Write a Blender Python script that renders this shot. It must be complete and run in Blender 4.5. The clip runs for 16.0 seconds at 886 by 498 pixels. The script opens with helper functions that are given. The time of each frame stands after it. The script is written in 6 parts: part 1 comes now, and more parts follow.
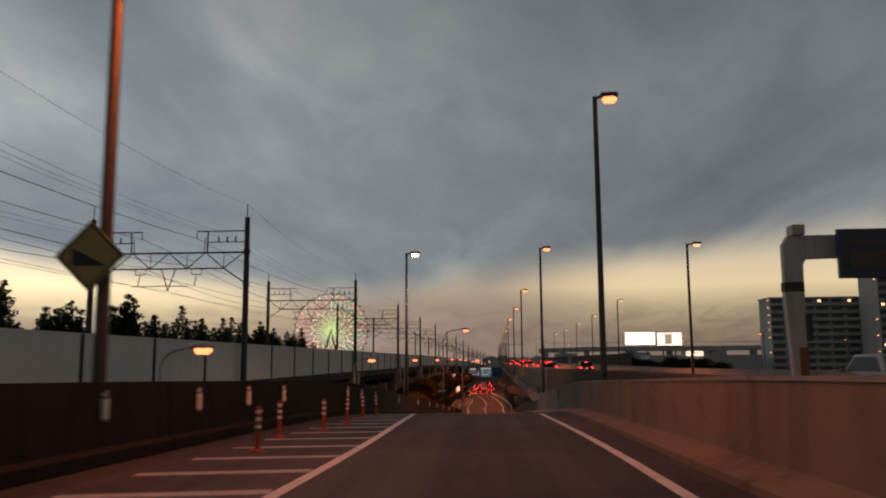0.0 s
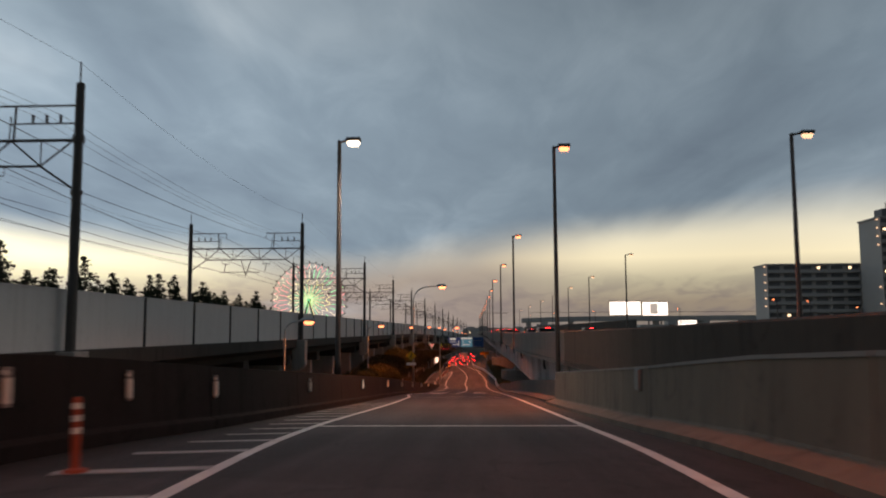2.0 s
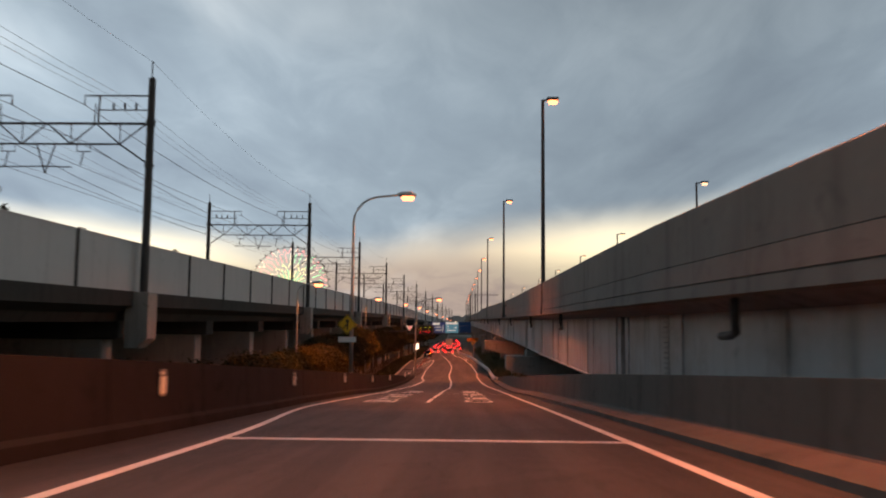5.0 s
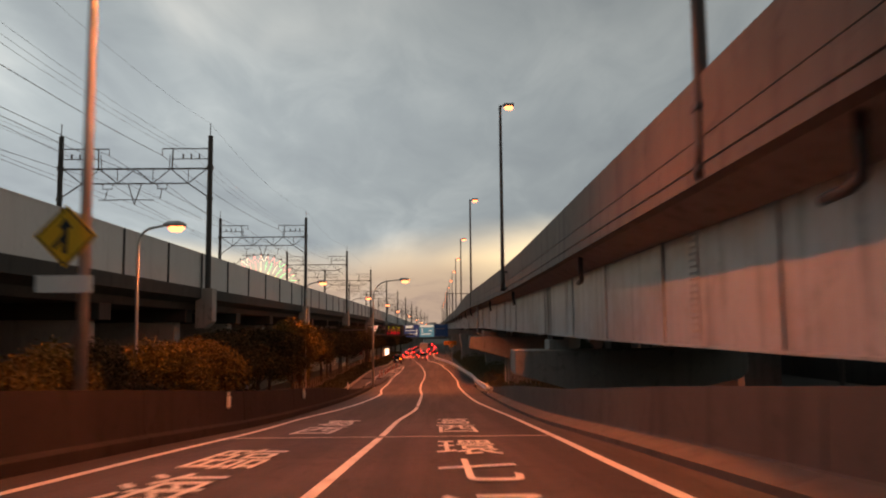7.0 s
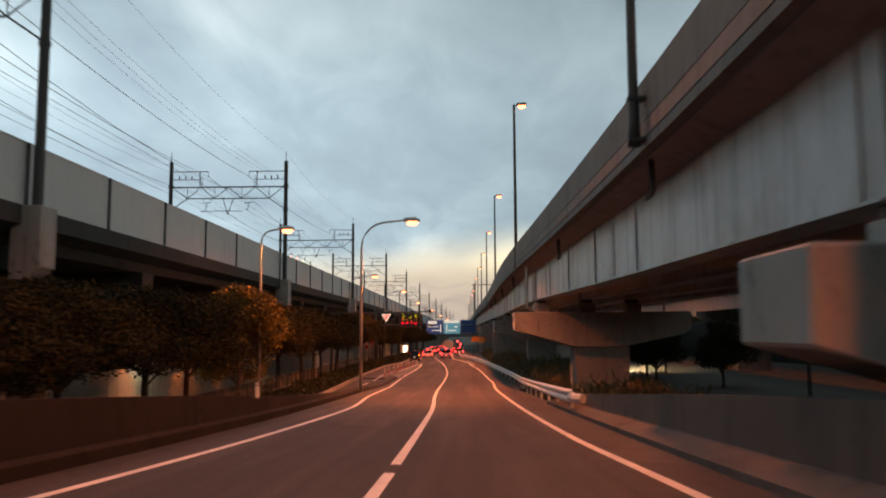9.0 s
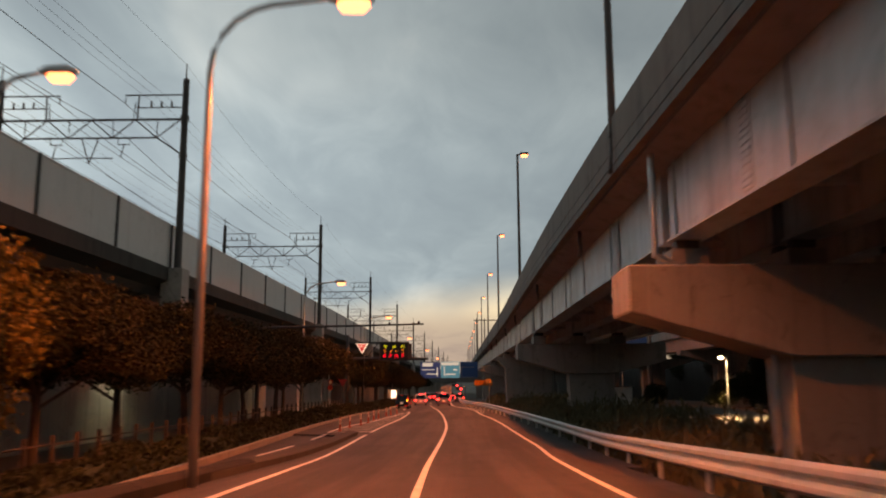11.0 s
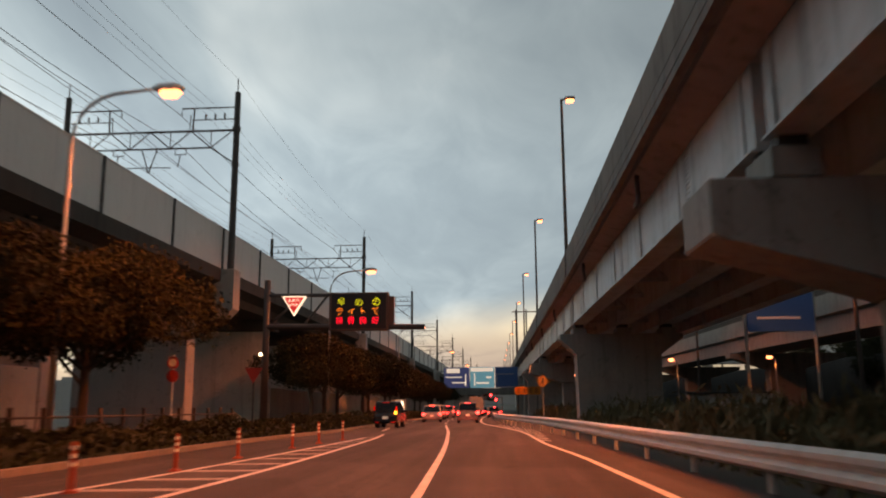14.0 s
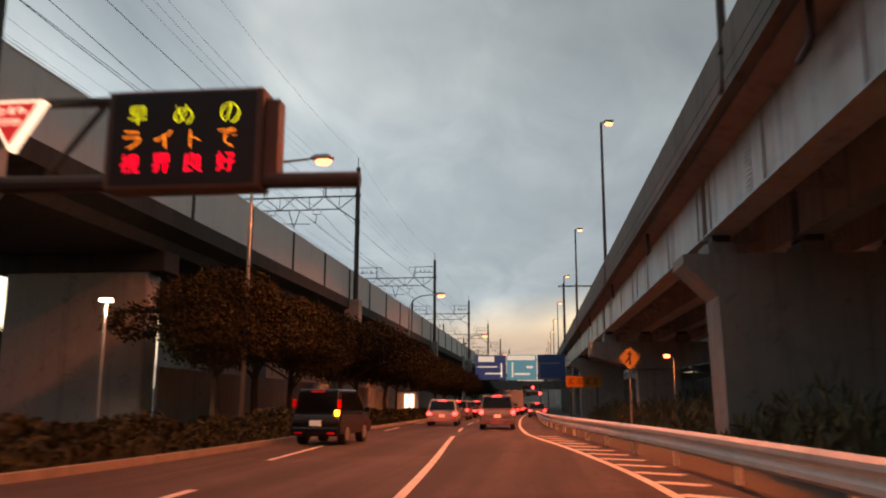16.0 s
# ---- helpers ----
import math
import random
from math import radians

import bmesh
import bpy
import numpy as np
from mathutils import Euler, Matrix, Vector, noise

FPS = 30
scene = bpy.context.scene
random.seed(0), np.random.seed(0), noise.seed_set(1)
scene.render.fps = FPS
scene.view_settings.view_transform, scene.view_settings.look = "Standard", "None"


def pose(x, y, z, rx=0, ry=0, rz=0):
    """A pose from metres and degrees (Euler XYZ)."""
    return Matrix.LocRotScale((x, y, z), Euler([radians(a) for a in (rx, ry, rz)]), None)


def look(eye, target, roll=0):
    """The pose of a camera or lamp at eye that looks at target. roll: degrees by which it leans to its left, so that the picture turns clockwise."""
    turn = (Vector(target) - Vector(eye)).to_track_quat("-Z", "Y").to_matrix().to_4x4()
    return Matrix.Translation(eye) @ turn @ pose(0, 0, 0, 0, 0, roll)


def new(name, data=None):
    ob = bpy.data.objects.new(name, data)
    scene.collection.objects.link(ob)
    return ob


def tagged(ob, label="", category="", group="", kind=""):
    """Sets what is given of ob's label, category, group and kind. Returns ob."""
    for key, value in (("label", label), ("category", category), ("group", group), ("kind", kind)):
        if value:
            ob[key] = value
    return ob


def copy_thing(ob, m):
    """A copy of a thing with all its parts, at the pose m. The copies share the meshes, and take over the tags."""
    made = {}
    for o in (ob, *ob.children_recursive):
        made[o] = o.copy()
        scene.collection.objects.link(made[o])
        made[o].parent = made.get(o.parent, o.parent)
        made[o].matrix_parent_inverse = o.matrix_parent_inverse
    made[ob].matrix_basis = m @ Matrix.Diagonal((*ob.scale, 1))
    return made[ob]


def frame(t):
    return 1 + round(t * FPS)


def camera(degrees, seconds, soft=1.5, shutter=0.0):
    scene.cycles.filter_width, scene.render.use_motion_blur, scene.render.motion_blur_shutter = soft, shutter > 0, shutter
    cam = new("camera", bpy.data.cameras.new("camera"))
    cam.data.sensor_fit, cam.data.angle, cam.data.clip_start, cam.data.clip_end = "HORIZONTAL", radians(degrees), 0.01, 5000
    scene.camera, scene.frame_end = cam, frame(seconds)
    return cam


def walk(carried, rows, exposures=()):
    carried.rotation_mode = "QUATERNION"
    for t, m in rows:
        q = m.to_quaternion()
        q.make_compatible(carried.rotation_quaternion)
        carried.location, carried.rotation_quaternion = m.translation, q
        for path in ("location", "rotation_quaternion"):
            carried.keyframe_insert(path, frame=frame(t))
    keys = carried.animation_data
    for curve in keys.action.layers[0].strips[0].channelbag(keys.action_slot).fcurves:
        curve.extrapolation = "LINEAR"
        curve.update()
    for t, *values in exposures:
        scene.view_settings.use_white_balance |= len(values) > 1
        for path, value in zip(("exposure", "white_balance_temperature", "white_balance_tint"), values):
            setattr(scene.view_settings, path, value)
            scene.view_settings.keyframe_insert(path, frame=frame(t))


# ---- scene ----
cam = camera(57.3, 16.0, soft=2.0, shutter=0.5)
PATH = [
    (0, (0.423, 0.224, 10.426), (0.304, 2.202, 10.698), -0.4),
    (0.5, (0.324, 5.667, 10.345), (0.219, 7.647, 10.606), -0.2),
    (1, (0.171, 11.114, 10.165), (0.077, 13.095, 10.418), -0.1),
    (1.5, (0.183, 16.678, 10.077), (0.098, 18.663, 10.306), -0.0),
    (2, (0.092, 21.981, 9.852), (0.019, 23.969, 10.053), -0.3),
    (2.5, (0.088, 27.472, 9.761), (0.016, 29.462, 9.946), -0.0),
    (3, (0.137, 33.234, 9.618), (0.054, 35.224, 9.798), 0.3),
    (3.5, (0.082, 39.097, 9.012), (-0.01, 41.087, 9.187), 0.3),
    (6, (-0.284, 72.286, 7.06), (-0.256, 74.278, 7.242), 0.2),
    (6.5, (-0.229, 79.433, 6.559), (-0.177, 81.423, 6.754), -0.1),
    (7, (0.021, 86.424, 6.012), (0.042, 88.414, 6.208), -0.5),
    (7.5, (0.082, 93.361, 5.676), (0.069, 95.352, 5.867), -0.3),
    (8, (0.1, 100.721, 5.17), (0.073, 102.712, 5.361), -0.4),
    (8.5, (0.007, 107.641, 4.611), (-0.024, 109.631, 4.804), -0.4),
    (9, (0.073, 114.529, 4.148), (0.029, 116.519, 4.351), -0.3),
    (11.5, (-0.662, 152.321, 2.315), (-0.697, 154.292, 2.649), -0.3),
    (12, (-0.411, 159.42, 1.961), (-0.459, 161.397, 2.26), -0.6),
    (12.5, (-0.451, 166.407, 1.785), (-0.512, 168.387, 2.062), -0.6),
    (13, (-0.406, 173.564, 1.452), (-0.488, 175.537, 1.771), 0.1),
    (13.5, (-0.353, 180.772, 1.342), (-0.455, 182.736, 1.706), 0.2),
    (14, (-0.353, 187.859, 1.349), (-0.474, 189.822, 1.716), -0.3),
    (14.5, (-0.339, 194.852, 1.339), (-0.478, 196.811, 1.715), -0.2),
    (15, (-0.353, 201.501, 1.226), (-0.519, 203.457, 1.606), 0.1),
    (15.5, (-0.508, 208.292, 1.089), (-0.702, 210.247, 1.462), 0.0),
    (16, (-0.729, 214.74, 1.11), (-0.947, 216.695, 1.467), 0.2),
]
EXPOSURES = [(0, -0.50, 9400, 41), (0.6, -0.36, 8700, 35), (1.5, -0.13, 8000, 34), (3.5, -0.18, 8000, 37), (5.9, 0.54, 9400, 36), (6.6, 0.39, 10300, 41), (7.1, 0.34, 10000, 38), (7.8, 0.5, 8400, 31),
             (9.2, 0.72, 8500, 29), (11.4, 0.33, 9600, 35), (12.3, 0.72, 8400, 26), (13.4, 0.84, 9200, 33), (14, 0.56, 9200, 34), (14.6, 0.5, 8700, 32), (15, 0.7, 8500, 30), (15.5, 0.74, 8700, 32), (16, 0.54, 9500, 38)]
walk(cam, [(t, look(e, g, r)) for t, e, g, r in PATH], EXPOSURES)

# ---- sky and light ----
world = bpy.data.worlds.new("dusk_sky")
scene.world = world
world.use_nodes = True


class Nodes:
    """A short way to write node trees."""

    def __init__(self, tree):
        self.tree = tree

    def add(self, kind, operation=None, use_clamp=None, data_type=None, blend_type=None, interpolation_type=None, feature=None, **inputs):
        n = self.tree.nodes.new(kind)
        if operation:
            n.operation = operation
        if use_clamp:
            n.use_clamp = True
        if data_type:
            n.data_type = data_type
        if blend_type:
            n.blend_type = blend_type
        if interpolation_type:
            n.interpolation_type = interpolation_type
        if feature:
            n.feature = feature
        for key, value in inputs.items():
            n.inputs[key[2:].replace("_", " ")].default_value = value
        return n

    def put(self, node, socket, value):
        if isinstance(value, (int, float, tuple)):
            node.inputs[socket].default_value = value
        else:
            self.tree.links.new(value, node.inputs[socket])

    def math(self, op, a, b=0.0, clamp=False):
        n = self.add("ShaderNodeMath", operation=op, use_clamp=clamp)
        self.put(n, 0, a)
        self.put(n, 1, b)
        return n.outputs[0]

    def mix(self, f, a, b, blend="MIX"):
        n = self.add("ShaderNodeMix", data_type="RGBA", blend_type=blend)
        self.put(n, 0, f)
        self.put(n, 6, a)
        self.put(n, 7, b)
        return n.outputs[2]

    def span(self, v, a, b, c=0.0, d=1.0, smooth=True):
        n = self.add("ShaderNodeMapRange", interpolation_type="SMOOTHSTEP" if smooth else "LINEAR")
        self.put(n, 0, v)
        for i, x in enumerate((a, b, c, d)):
            self.put(n, i + 1, x)
        return n.outputs[0]

    def noise(self, vec, scale, detail=4.0, rough=0.55, distort=0.0):
        n = self.add("ShaderNodeTexNoise", i_Scale=scale, i_Detail=detail, i_Roughness=rough, i_Distortion=distort)
        self.tree.links.new(vec, n.inputs["Vector"])
        return n.outputs["Fac"]

    def ramp(self, fac, stops):
        n = self.add("ShaderNodeValToRGB")
        cr = n.color_ramp
        while len(cr.elements) < len(stops):
            cr.elements.new(0.5)
        for e, (p, c) in zip(cr.elements, stops):
            e.position, e.color = p, (*c, 1)
        self.put(n, 0, fac)
        return n.outputs[0]


def build_sky():
    """Broken cloud deck after sunset: a clear pale-yellow gap low in the west, grey-blue cloud above."""
    nt = world.node_tree
    nt.nodes.clear()
    N = Nodes(nt)
    co = N.add("ShaderNodeTexCoord")
    sep = N.add("ShaderNodeSeparateXYZ")
    nt.links.new(co.outputs["Generated"], sep.inputs[0])
    x, y, z = sep.outputs
    up = N.math("MAXIMUM", z, 0.0)
    # clouds lie on a flat layer: stretch by 1 / (z + c)
    k = N.math("DIVIDE", 1.0, N.math("ADD", up, 0.16))
    flat = N.add("ShaderNodeCombineXYZ")
    nt.links.new(N.math("MULTIPLY", x, k), flat.inputs[0])
    nt.links.new(N.math("MULTIPLY", y, k), flat.inputs[1])
    mapping = N.add("ShaderNodeMapping")
    mapping.inputs["Rotation"].default_value = (0, 0, radians(-28))
    mapping.inputs["Scale"].default_value = (1.25, 0.62, 1)
    mapping.inputs["Location"].default_value = (3.1, 1.7, 0)
    nt.links.new(flat.outputs[0], mapping.inputs[0])
    soft = N.noise(mapping.outputs[0], 0.9, 4, 0.45, 1.0)
    fine = N.noise(mapping.outputs[0], 3.9, 6, 0.58, 0.5)
    clear = N.ramp(N.math("MULTIPLY", up, 3.0), [(0.0, (0.20, 0.215, 0.20)), (0.10, (0.29, 0.30, 0.235)), (0.18, (0.46, 0.53, 0.39)), (0.26, (0.81, 0.92, 0.66)),
                                                 (0.42, (0.61, 0.78, 0.70)), (0.7, (0.46, 0.55, 0.60)), (1.0, (0.38, 0.46, 0.54))])
    cloud = N.ramp(N.math("ADD", N.math("MULTIPLY", soft, 0.68), N.math("MULTIPLY", fine, 0.30)),
                   [(0.24, (0.104, 0.190, 0.258)), (0.46, (0.148, 0.268, 0.345)), (0.60, (0.198, 0.346, 0.432)), (0.78, (0.290, 0.458, 0.545))])
    # the lower edge of the deck climbs to both sides of the road's direction
    side = N.math("ADD", N.math("MULTIPLY", N.math("MAXIMUM", x, 0.0), 0.075), N.math("MULTIPLY", N.math("MAXIMUM", N.math("SUBTRACT", -0.25, x), 0.0), 0.13))
    edge = N.math("ADD", N.math("ADD", side, N.span(x, -0.15, 0.1, 0.072, 0.100)), N.math("MULTIPLY", N.math("SUBTRACT", soft, 0.5), 0.040))
    deck = N.span(N.math("SUBTRACT", up, edge), -0.022, 0.040)
    # a bank of haze straight ahead and a darker streak under the gap
    ahead = N.math("MULTIPLY", N.span(N.math("ABSOLUTE", N.math("ADD", x, 0.07)), 0.27, 0.06), N.span(up, 0.18, 0.05))
    streak = N.math("MULTIPLY", N.span(fine, 0.42, 0.66), N.span(up, 0.085, 0.03))
    sky = N.mix(N.math("MULTIPLY", ahead, 0.85), clear, (0.25, 0.26, 0.245, 1))
    sky = N.mix(N.math("MULTIPLY", streak, 0.55), sky, (0.17, 0.18, 0.19, 1))
    sky = N.mix(deck, sky, cloud)
    # thin places high on the left
    thin = N.math("MULTIPLY", N.span(soft, 0.55, 0.72), N.span(x, 0.1, -0.45))
    sky = N.mix(N.math("MULTIPLY", thin, 0.40), sky, (0.51, 0.73, 0.80, 1))
    lift = N.math("ADD", N.span(x, 0.35, -0.55, 1.0, 1.70), N.span(x, 0.3, 0.55, 0.0, 0.18))
    # the light is in the west, ahead: the sky behind and overhead is dimmer
    lift = N.math("MULTIPLY", lift, N.span(y, -0.5, 0.45, 0.55, 1.0))
    lift = N.math("MULTIPLY", lift, N.span(up, 0.24, 0.44, 1.0, 0.72))
    tone = N.add("ShaderNodeVectorMath", operation="SCALE")
    nt.links.new(sky, tone.inputs[0])
    nt.links.new(lift, tone.inputs["Scale"])
    sky = tone.outputs[0]
    below = N.span(z, 0.0, -0.05)
    sky = N.mix(below, sky, (0.10, 0.095, 0.09, 1))
    bg = N.add("ShaderNodeBackground", i_Strength=1.0)
    nt.links.new(sky, bg.inputs[0])
    out = N.add("ShaderNodeOutputWorld")
    nt.links.new(bg.outputs[0], out.inputs[0])


build_sky()

SODIUM, WHITE_LAMP = (1.0, 0.262, 0.078), (1.0, 0.93, 0.74)


def lamp_light(place, power, color=SODIUM, size=0.25):
    """The light that a street lamp's glowing head gives, hung just under it and thrown downwards."""
    data = bpy.data.lights.new("street_light", "SPOT")
    data.energy, data.color, data.shadow_soft_size = power, color, size
    data.spot_size, data.spot_blend = radians(142), 0.5
    ob = new("street_light", data)
    ob.location = place
    return ob


# ---- materials ----
def material(name, base, rough=0.7, metal=0.0, var=0.18, scale=0.6, fine=9.0, bump=0.15, streak=0.0, random=0.0, spec=0.4, warm=None, blotch=0.0):
    """A worn surface: large stains, fine grain, optional rain streaks down upright faces, and a small change from piece to piece."""
    m = bpy.data.materials.new(name)
    m.use_nodes = True
    nt = m.node_tree
    N = Nodes(nt)
    p = nt.nodes["Principled BSDF"]
    geo = N.add("ShaderNodeNewGeometry")
    pos = geo.outputs["Position"]
    big = N.noise(pos, scale, 5, 0.6)
    grain = N.noise(pos, fine, 3, 0.6)
    tone = N.math("ADD", N.math("MULTIPLY", N.math("SUBTRACT", big, 0.5), 2.2 * var), N.math("MULTIPLY", N.math("SUBTRACT", grain, 0.5), 1.1 * var))
    if streak:
        mp = N.add("ShaderNodeMapping")
        mp.inputs["Scale"].default_value = (2.2, 2.2, 0.16)
        nt.links.new(pos, mp.inputs[0])
        run = N.noise(mp.outputs[0], 1.0, 4, 0.6)
        tone = N.math("SUBTRACT", tone, N.math("MULTIPLY", N.span(run, 0.48, 0.75), streak))
    if blotch:
        spot = N.noise(pos, 1.3, 6, 0.7, 1.2)
        tone = N.math("SUBTRACT", tone, N.math("MULTIPLY", N.span(spot, 0.54, 0.70), blotch))
        tone = N.math("ADD", tone, N.math("MULTIPLY", N.span(N.noise(pos, 0.7, 5, 0.65, 0.8), 0.55, 0.75), 0.6 * blotch))
    if random:
        info = N.add("ShaderNodeObjectInfo")
        tone = N.math("ADD", tone, N.math("MULTIPLY", N.math("SUBTRACT", info.outputs["Random"], 0.5), random))
    gain = N.math("ADD", 1.0, tone)
    grey = N.add("ShaderNodeCombineColor")
    for i in range(3):
        nt.links.new(gain, grey.inputs[i])
    col = (*base, 1)
    if warm:
        col = N.mix(N.span(big, 0.4, 0.65), (*base, 1), (*warm, 1))
    nt.links.new(N.mix(1.0, col, grey.outputs[0], "MULTIPLY"), p.inputs["Base Color"])
    nt.links.new(N.span(grain, 0.2, 0.8, max(0.03, rough - 0.1), min(1, rough + 0.1)), p.inputs["Roughness"])
    p.inputs["Metallic"].default_value = metal
    p.inputs["Specular IOR Level"].default_value = spec
    if bump:
        b = N.add("ShaderNodeBump", i_Strength=bump, i_Distance=0.02)
        nt.links.new(grain, b.inputs["Height"])
        nt.links.new(b.outputs[0], p.inputs["Normal"])
    return m


def glow(name, color, strength):
    m = bpy.data.materials.new(name)
    m.use_nodes = True
    p = m.node_tree.nodes["Principled BSDF"]
    p.inputs["Base Color"].default_value = (*[min(1, c) for c in color], 1)
    p.inputs["Emission Color"].default_value = (*color, 1)
    p.inputs["Emission Strength"].default_value = strength
    return m


def asphalt():
    """Worn asphalt: coarse grain, long wear tracks along the road, darker repair patches and fine cracks."""
    m = material("asphalt", (0.046, 0.042, 0.040), 0.78, var=0.30, scale=0.35, fine=26, bump=0.45, spec=0.18)
    nt = m.node_tree
    N = Nodes(nt)
    p = nt.nodes["Principled BSDF"]
    old = p.inputs["Base Color"].links[0].from_socket
    pos = N.add("ShaderNodeNewGeometry").outputs["Position"]
    mp = N.add("ShaderNodeMapping")
    mp.inputs["Scale"].default_value = (1.1, 0.035, 0.0)
    nt.links.new(pos, mp.inputs[0])
    track = N.span(N.noise(mp.outputs[0], 1.0, 3, 0.6), 0.35, 0.68, 0.72, 1.32)
    patch = N.add("ShaderNodeTexVoronoi", i_Scale=0.16)
    nt.links.new(pos, patch.inputs["Vector"])
    tone = N.add("ShaderNodeSeparateColor")
    nt.links.new(patch.outputs["Color"], tone.inputs[0])
    track = N.math("MULTIPLY", track, N.span(tone.outputs[0], 0.0, 1.0, 0.84, 1.12))
    crack = N.add("ShaderNodeTexVoronoi", feature="DISTANCE_TO_EDGE", i_Scale=0.42, i_Randomness=1.0)
    warp = N.add("ShaderNodeVectorMath", operation="ADD")
    wob = N.add("ShaderNodeTexNoise", i_Scale=1.6, i_Detail=4.0)
    nt.links.new(pos, wob.inputs["Vector"])
    nt.links.new(pos, warp.inputs[0])
    nt.links.new(wob.outputs["Color"], warp.inputs[1])
    nt.links.new(warp.outputs[0], crack.inputs["Vector"])
    track = N.math("MULTIPLY", track, N.span(crack.outputs["Distance"], 0.0, 0.012, 0.55, 1.0))
    grey = N.add("ShaderNodeCombineColor")
    for k in range(3):
        nt.links.new(track, grey.inputs[k])
    nt.links.new(N.mix(1.0, old, grey.outputs[0], "MULTIPLY"), p.inputs["Base Color"])
    return m


ASPHALT = asphalt()
HATCH_PAINT = material("worn_hatch_paint", (0.34, 0.32, 0.29), 0.65, var=0.5, scale=2.0, fine=14, bump=0.1, blotch=0.4)
GROUND = material("bare_ground", (0.065, 0.058, 0.046), 0.95, var=0.4, scale=0.2, fine=6, bump=0.5)
PAINT = material("road_paint", (0.56, 0.54, 0.50), 0.6, var=0.45, scale=1.5, fine=14, bump=0.1)
CONCRETE = material("weathered_concrete", (0.21, 0.195, 0.18), 0.85, var=0.26, scale=0.25, fine=7, bump=0.25, streak=0.30, random=0.06, blotch=0.32)
PIER = material("pier_concrete", (0.30, 0.285, 0.265), 0.85, var=0.20, scale=0.3, fine=6, bump=0.25, streak=0.25, blotch=0.32)
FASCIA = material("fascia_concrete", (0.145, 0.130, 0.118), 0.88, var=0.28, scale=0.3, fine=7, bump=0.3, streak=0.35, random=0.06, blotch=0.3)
# darker copy of FASCIA, used on the parapet panels before y = 58
FASCIA_DARK = material("dark_fascia_concrete", (0.066, 0.053, 0.045), 0.92, var=0.30, scale=0.3, fine=7, bump=0.3, streak=0.35, random=0.06, blotch=0.3, spec=0.15)
FAR_CONCRETE = material("grey_viaduct_concrete", (0.20, 0.20, 0.19), 0.88, var=0.25, scale=0.3, fine=6, bump=0.25, streak=0.3, blotch=0.3, spec=0.2)
SOFFIT = material("soffit_concrete", (0.26, 0.24, 0.225), 0.88, var=0.28, scale=0.3, fine=7, bump=0.3, streak=0.35, random=0.06, blotch=0.3)
RAMP_WALL = material("ramp_wall_concrete", (0.162, 0.120, 0.089), 0.9, var=0.30, scale=0.35, fine=8, bump=0.3, streak=0.35, random=0.08, blotch=0.32)
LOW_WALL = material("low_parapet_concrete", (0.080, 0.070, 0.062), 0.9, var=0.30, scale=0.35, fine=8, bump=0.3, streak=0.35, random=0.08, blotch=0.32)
# near-black concrete colour for the left ramp parapet
DARK_WALL = material("dark_parapet", (0.024, 0.022, 0.021), 0.95, var=0.30, scale=0.4, fine=7, bump=0.3, streak=0.3, random=0.1, blotch=0.32, spec=0.08)
# dark concrete colour shared by the railway deck, cross beams and plain walls
DARK_CONCRETE = material("dark_concrete", (0.052, 0.048, 0.045), 0.92, var=0.28, scale=0.3, fine=6, bump=0.25, streak=0.3, spec=0.15)
PANEL = material("sound_wall_panel", (0.52, 0.51, 0.51), 0.8, var=0.10, scale=0.2, fine=4, bump=0.08, streak=0.10, random=0.08, blotch=0.1)
GIRDER = material("painted_girder", (0.49, 0.50, 0.505), 0.40, var=0.22, scale=0.45, fine=5, bump=0.08, streak=0.45, warm=(0.36, 0.33, 0.31), blotch=0.22)
STEEL = material("dark_steel", (0.055, 0.052, 0.052), 0.6, 0.3, var=0.25, scale=1.5, fine=12, bump=0.1)
POLE = material("brown_painted_pole", (0.055, 0.043, 0.040), 0.55, 0.2, var=0.2, scale=1.0, fine=10, bump=0.05)
GALV = material("galvanised_steel", (0.42, 0.42, 0.41), 0.45, 0.75, var=0.18, scale=1.2, fine=10, bump=0.06, streak=0.1)
RAIL_STEEL = material("white_guard_rail", (0.55, 0.54, 0.51), 0.5, 0.1, var=0.2, scale=0.8, fine=8, bump=0.08, streak=0.2)
GREY_PAINT = material("grey_painted_steel", (0.42, 0.42, 0.43), 0.5, 0.1, var=0.12, scale=0.5, fine=6, bump=0.05, streak=0.35, warm=(0.40, 0.34, 0.29))
ORANGE = material("orange_rubber", (0.36, 0.06, 0.02), 0.6, var=0.2, scale=3, fine=20, bump=0.05)
WHITE_BAND = material("reflective_band", (0.80, 0.78, 0.70), 0.35, var=0.1, scale=4, fine=20, bump=0.02)
YELLOW = material("yellow_sign_face", (0.75, 0.42, 0.02), 0.5, var=0.08, scale=2, fine=12, bump=0.0)
# darker copy of YELLOW: the back-lit dimness of two signs is in the colour
SHADED_YELLOW = material("shaded_yellow_face", (0.36, 0.24, 0.09), 0.6, var=0.2, scale=2, fine=12, bump=0.0)
BLACK = material("black_paint", (0.015, 0.015, 0.016), 0.5, var=0.2, scale=2, fine=15, bump=0.0)
HOUSING = material("brown_sign_housing", (0.10, 0.065, 0.052), 0.6, var=0.2, scale=1.5, fine=10, bump=0.05)
RED_SIGN = material("red_sign_face", (0.26, 0.035, 0.035), 0.45, var=0.08, scale=2, fine=12, bump=0.0)
WHITE_SIGN = material("white_sign_face", (0.75, 0.74, 0.70), 0.45, var=0.06, scale=2, fine=12, bump=0.0)
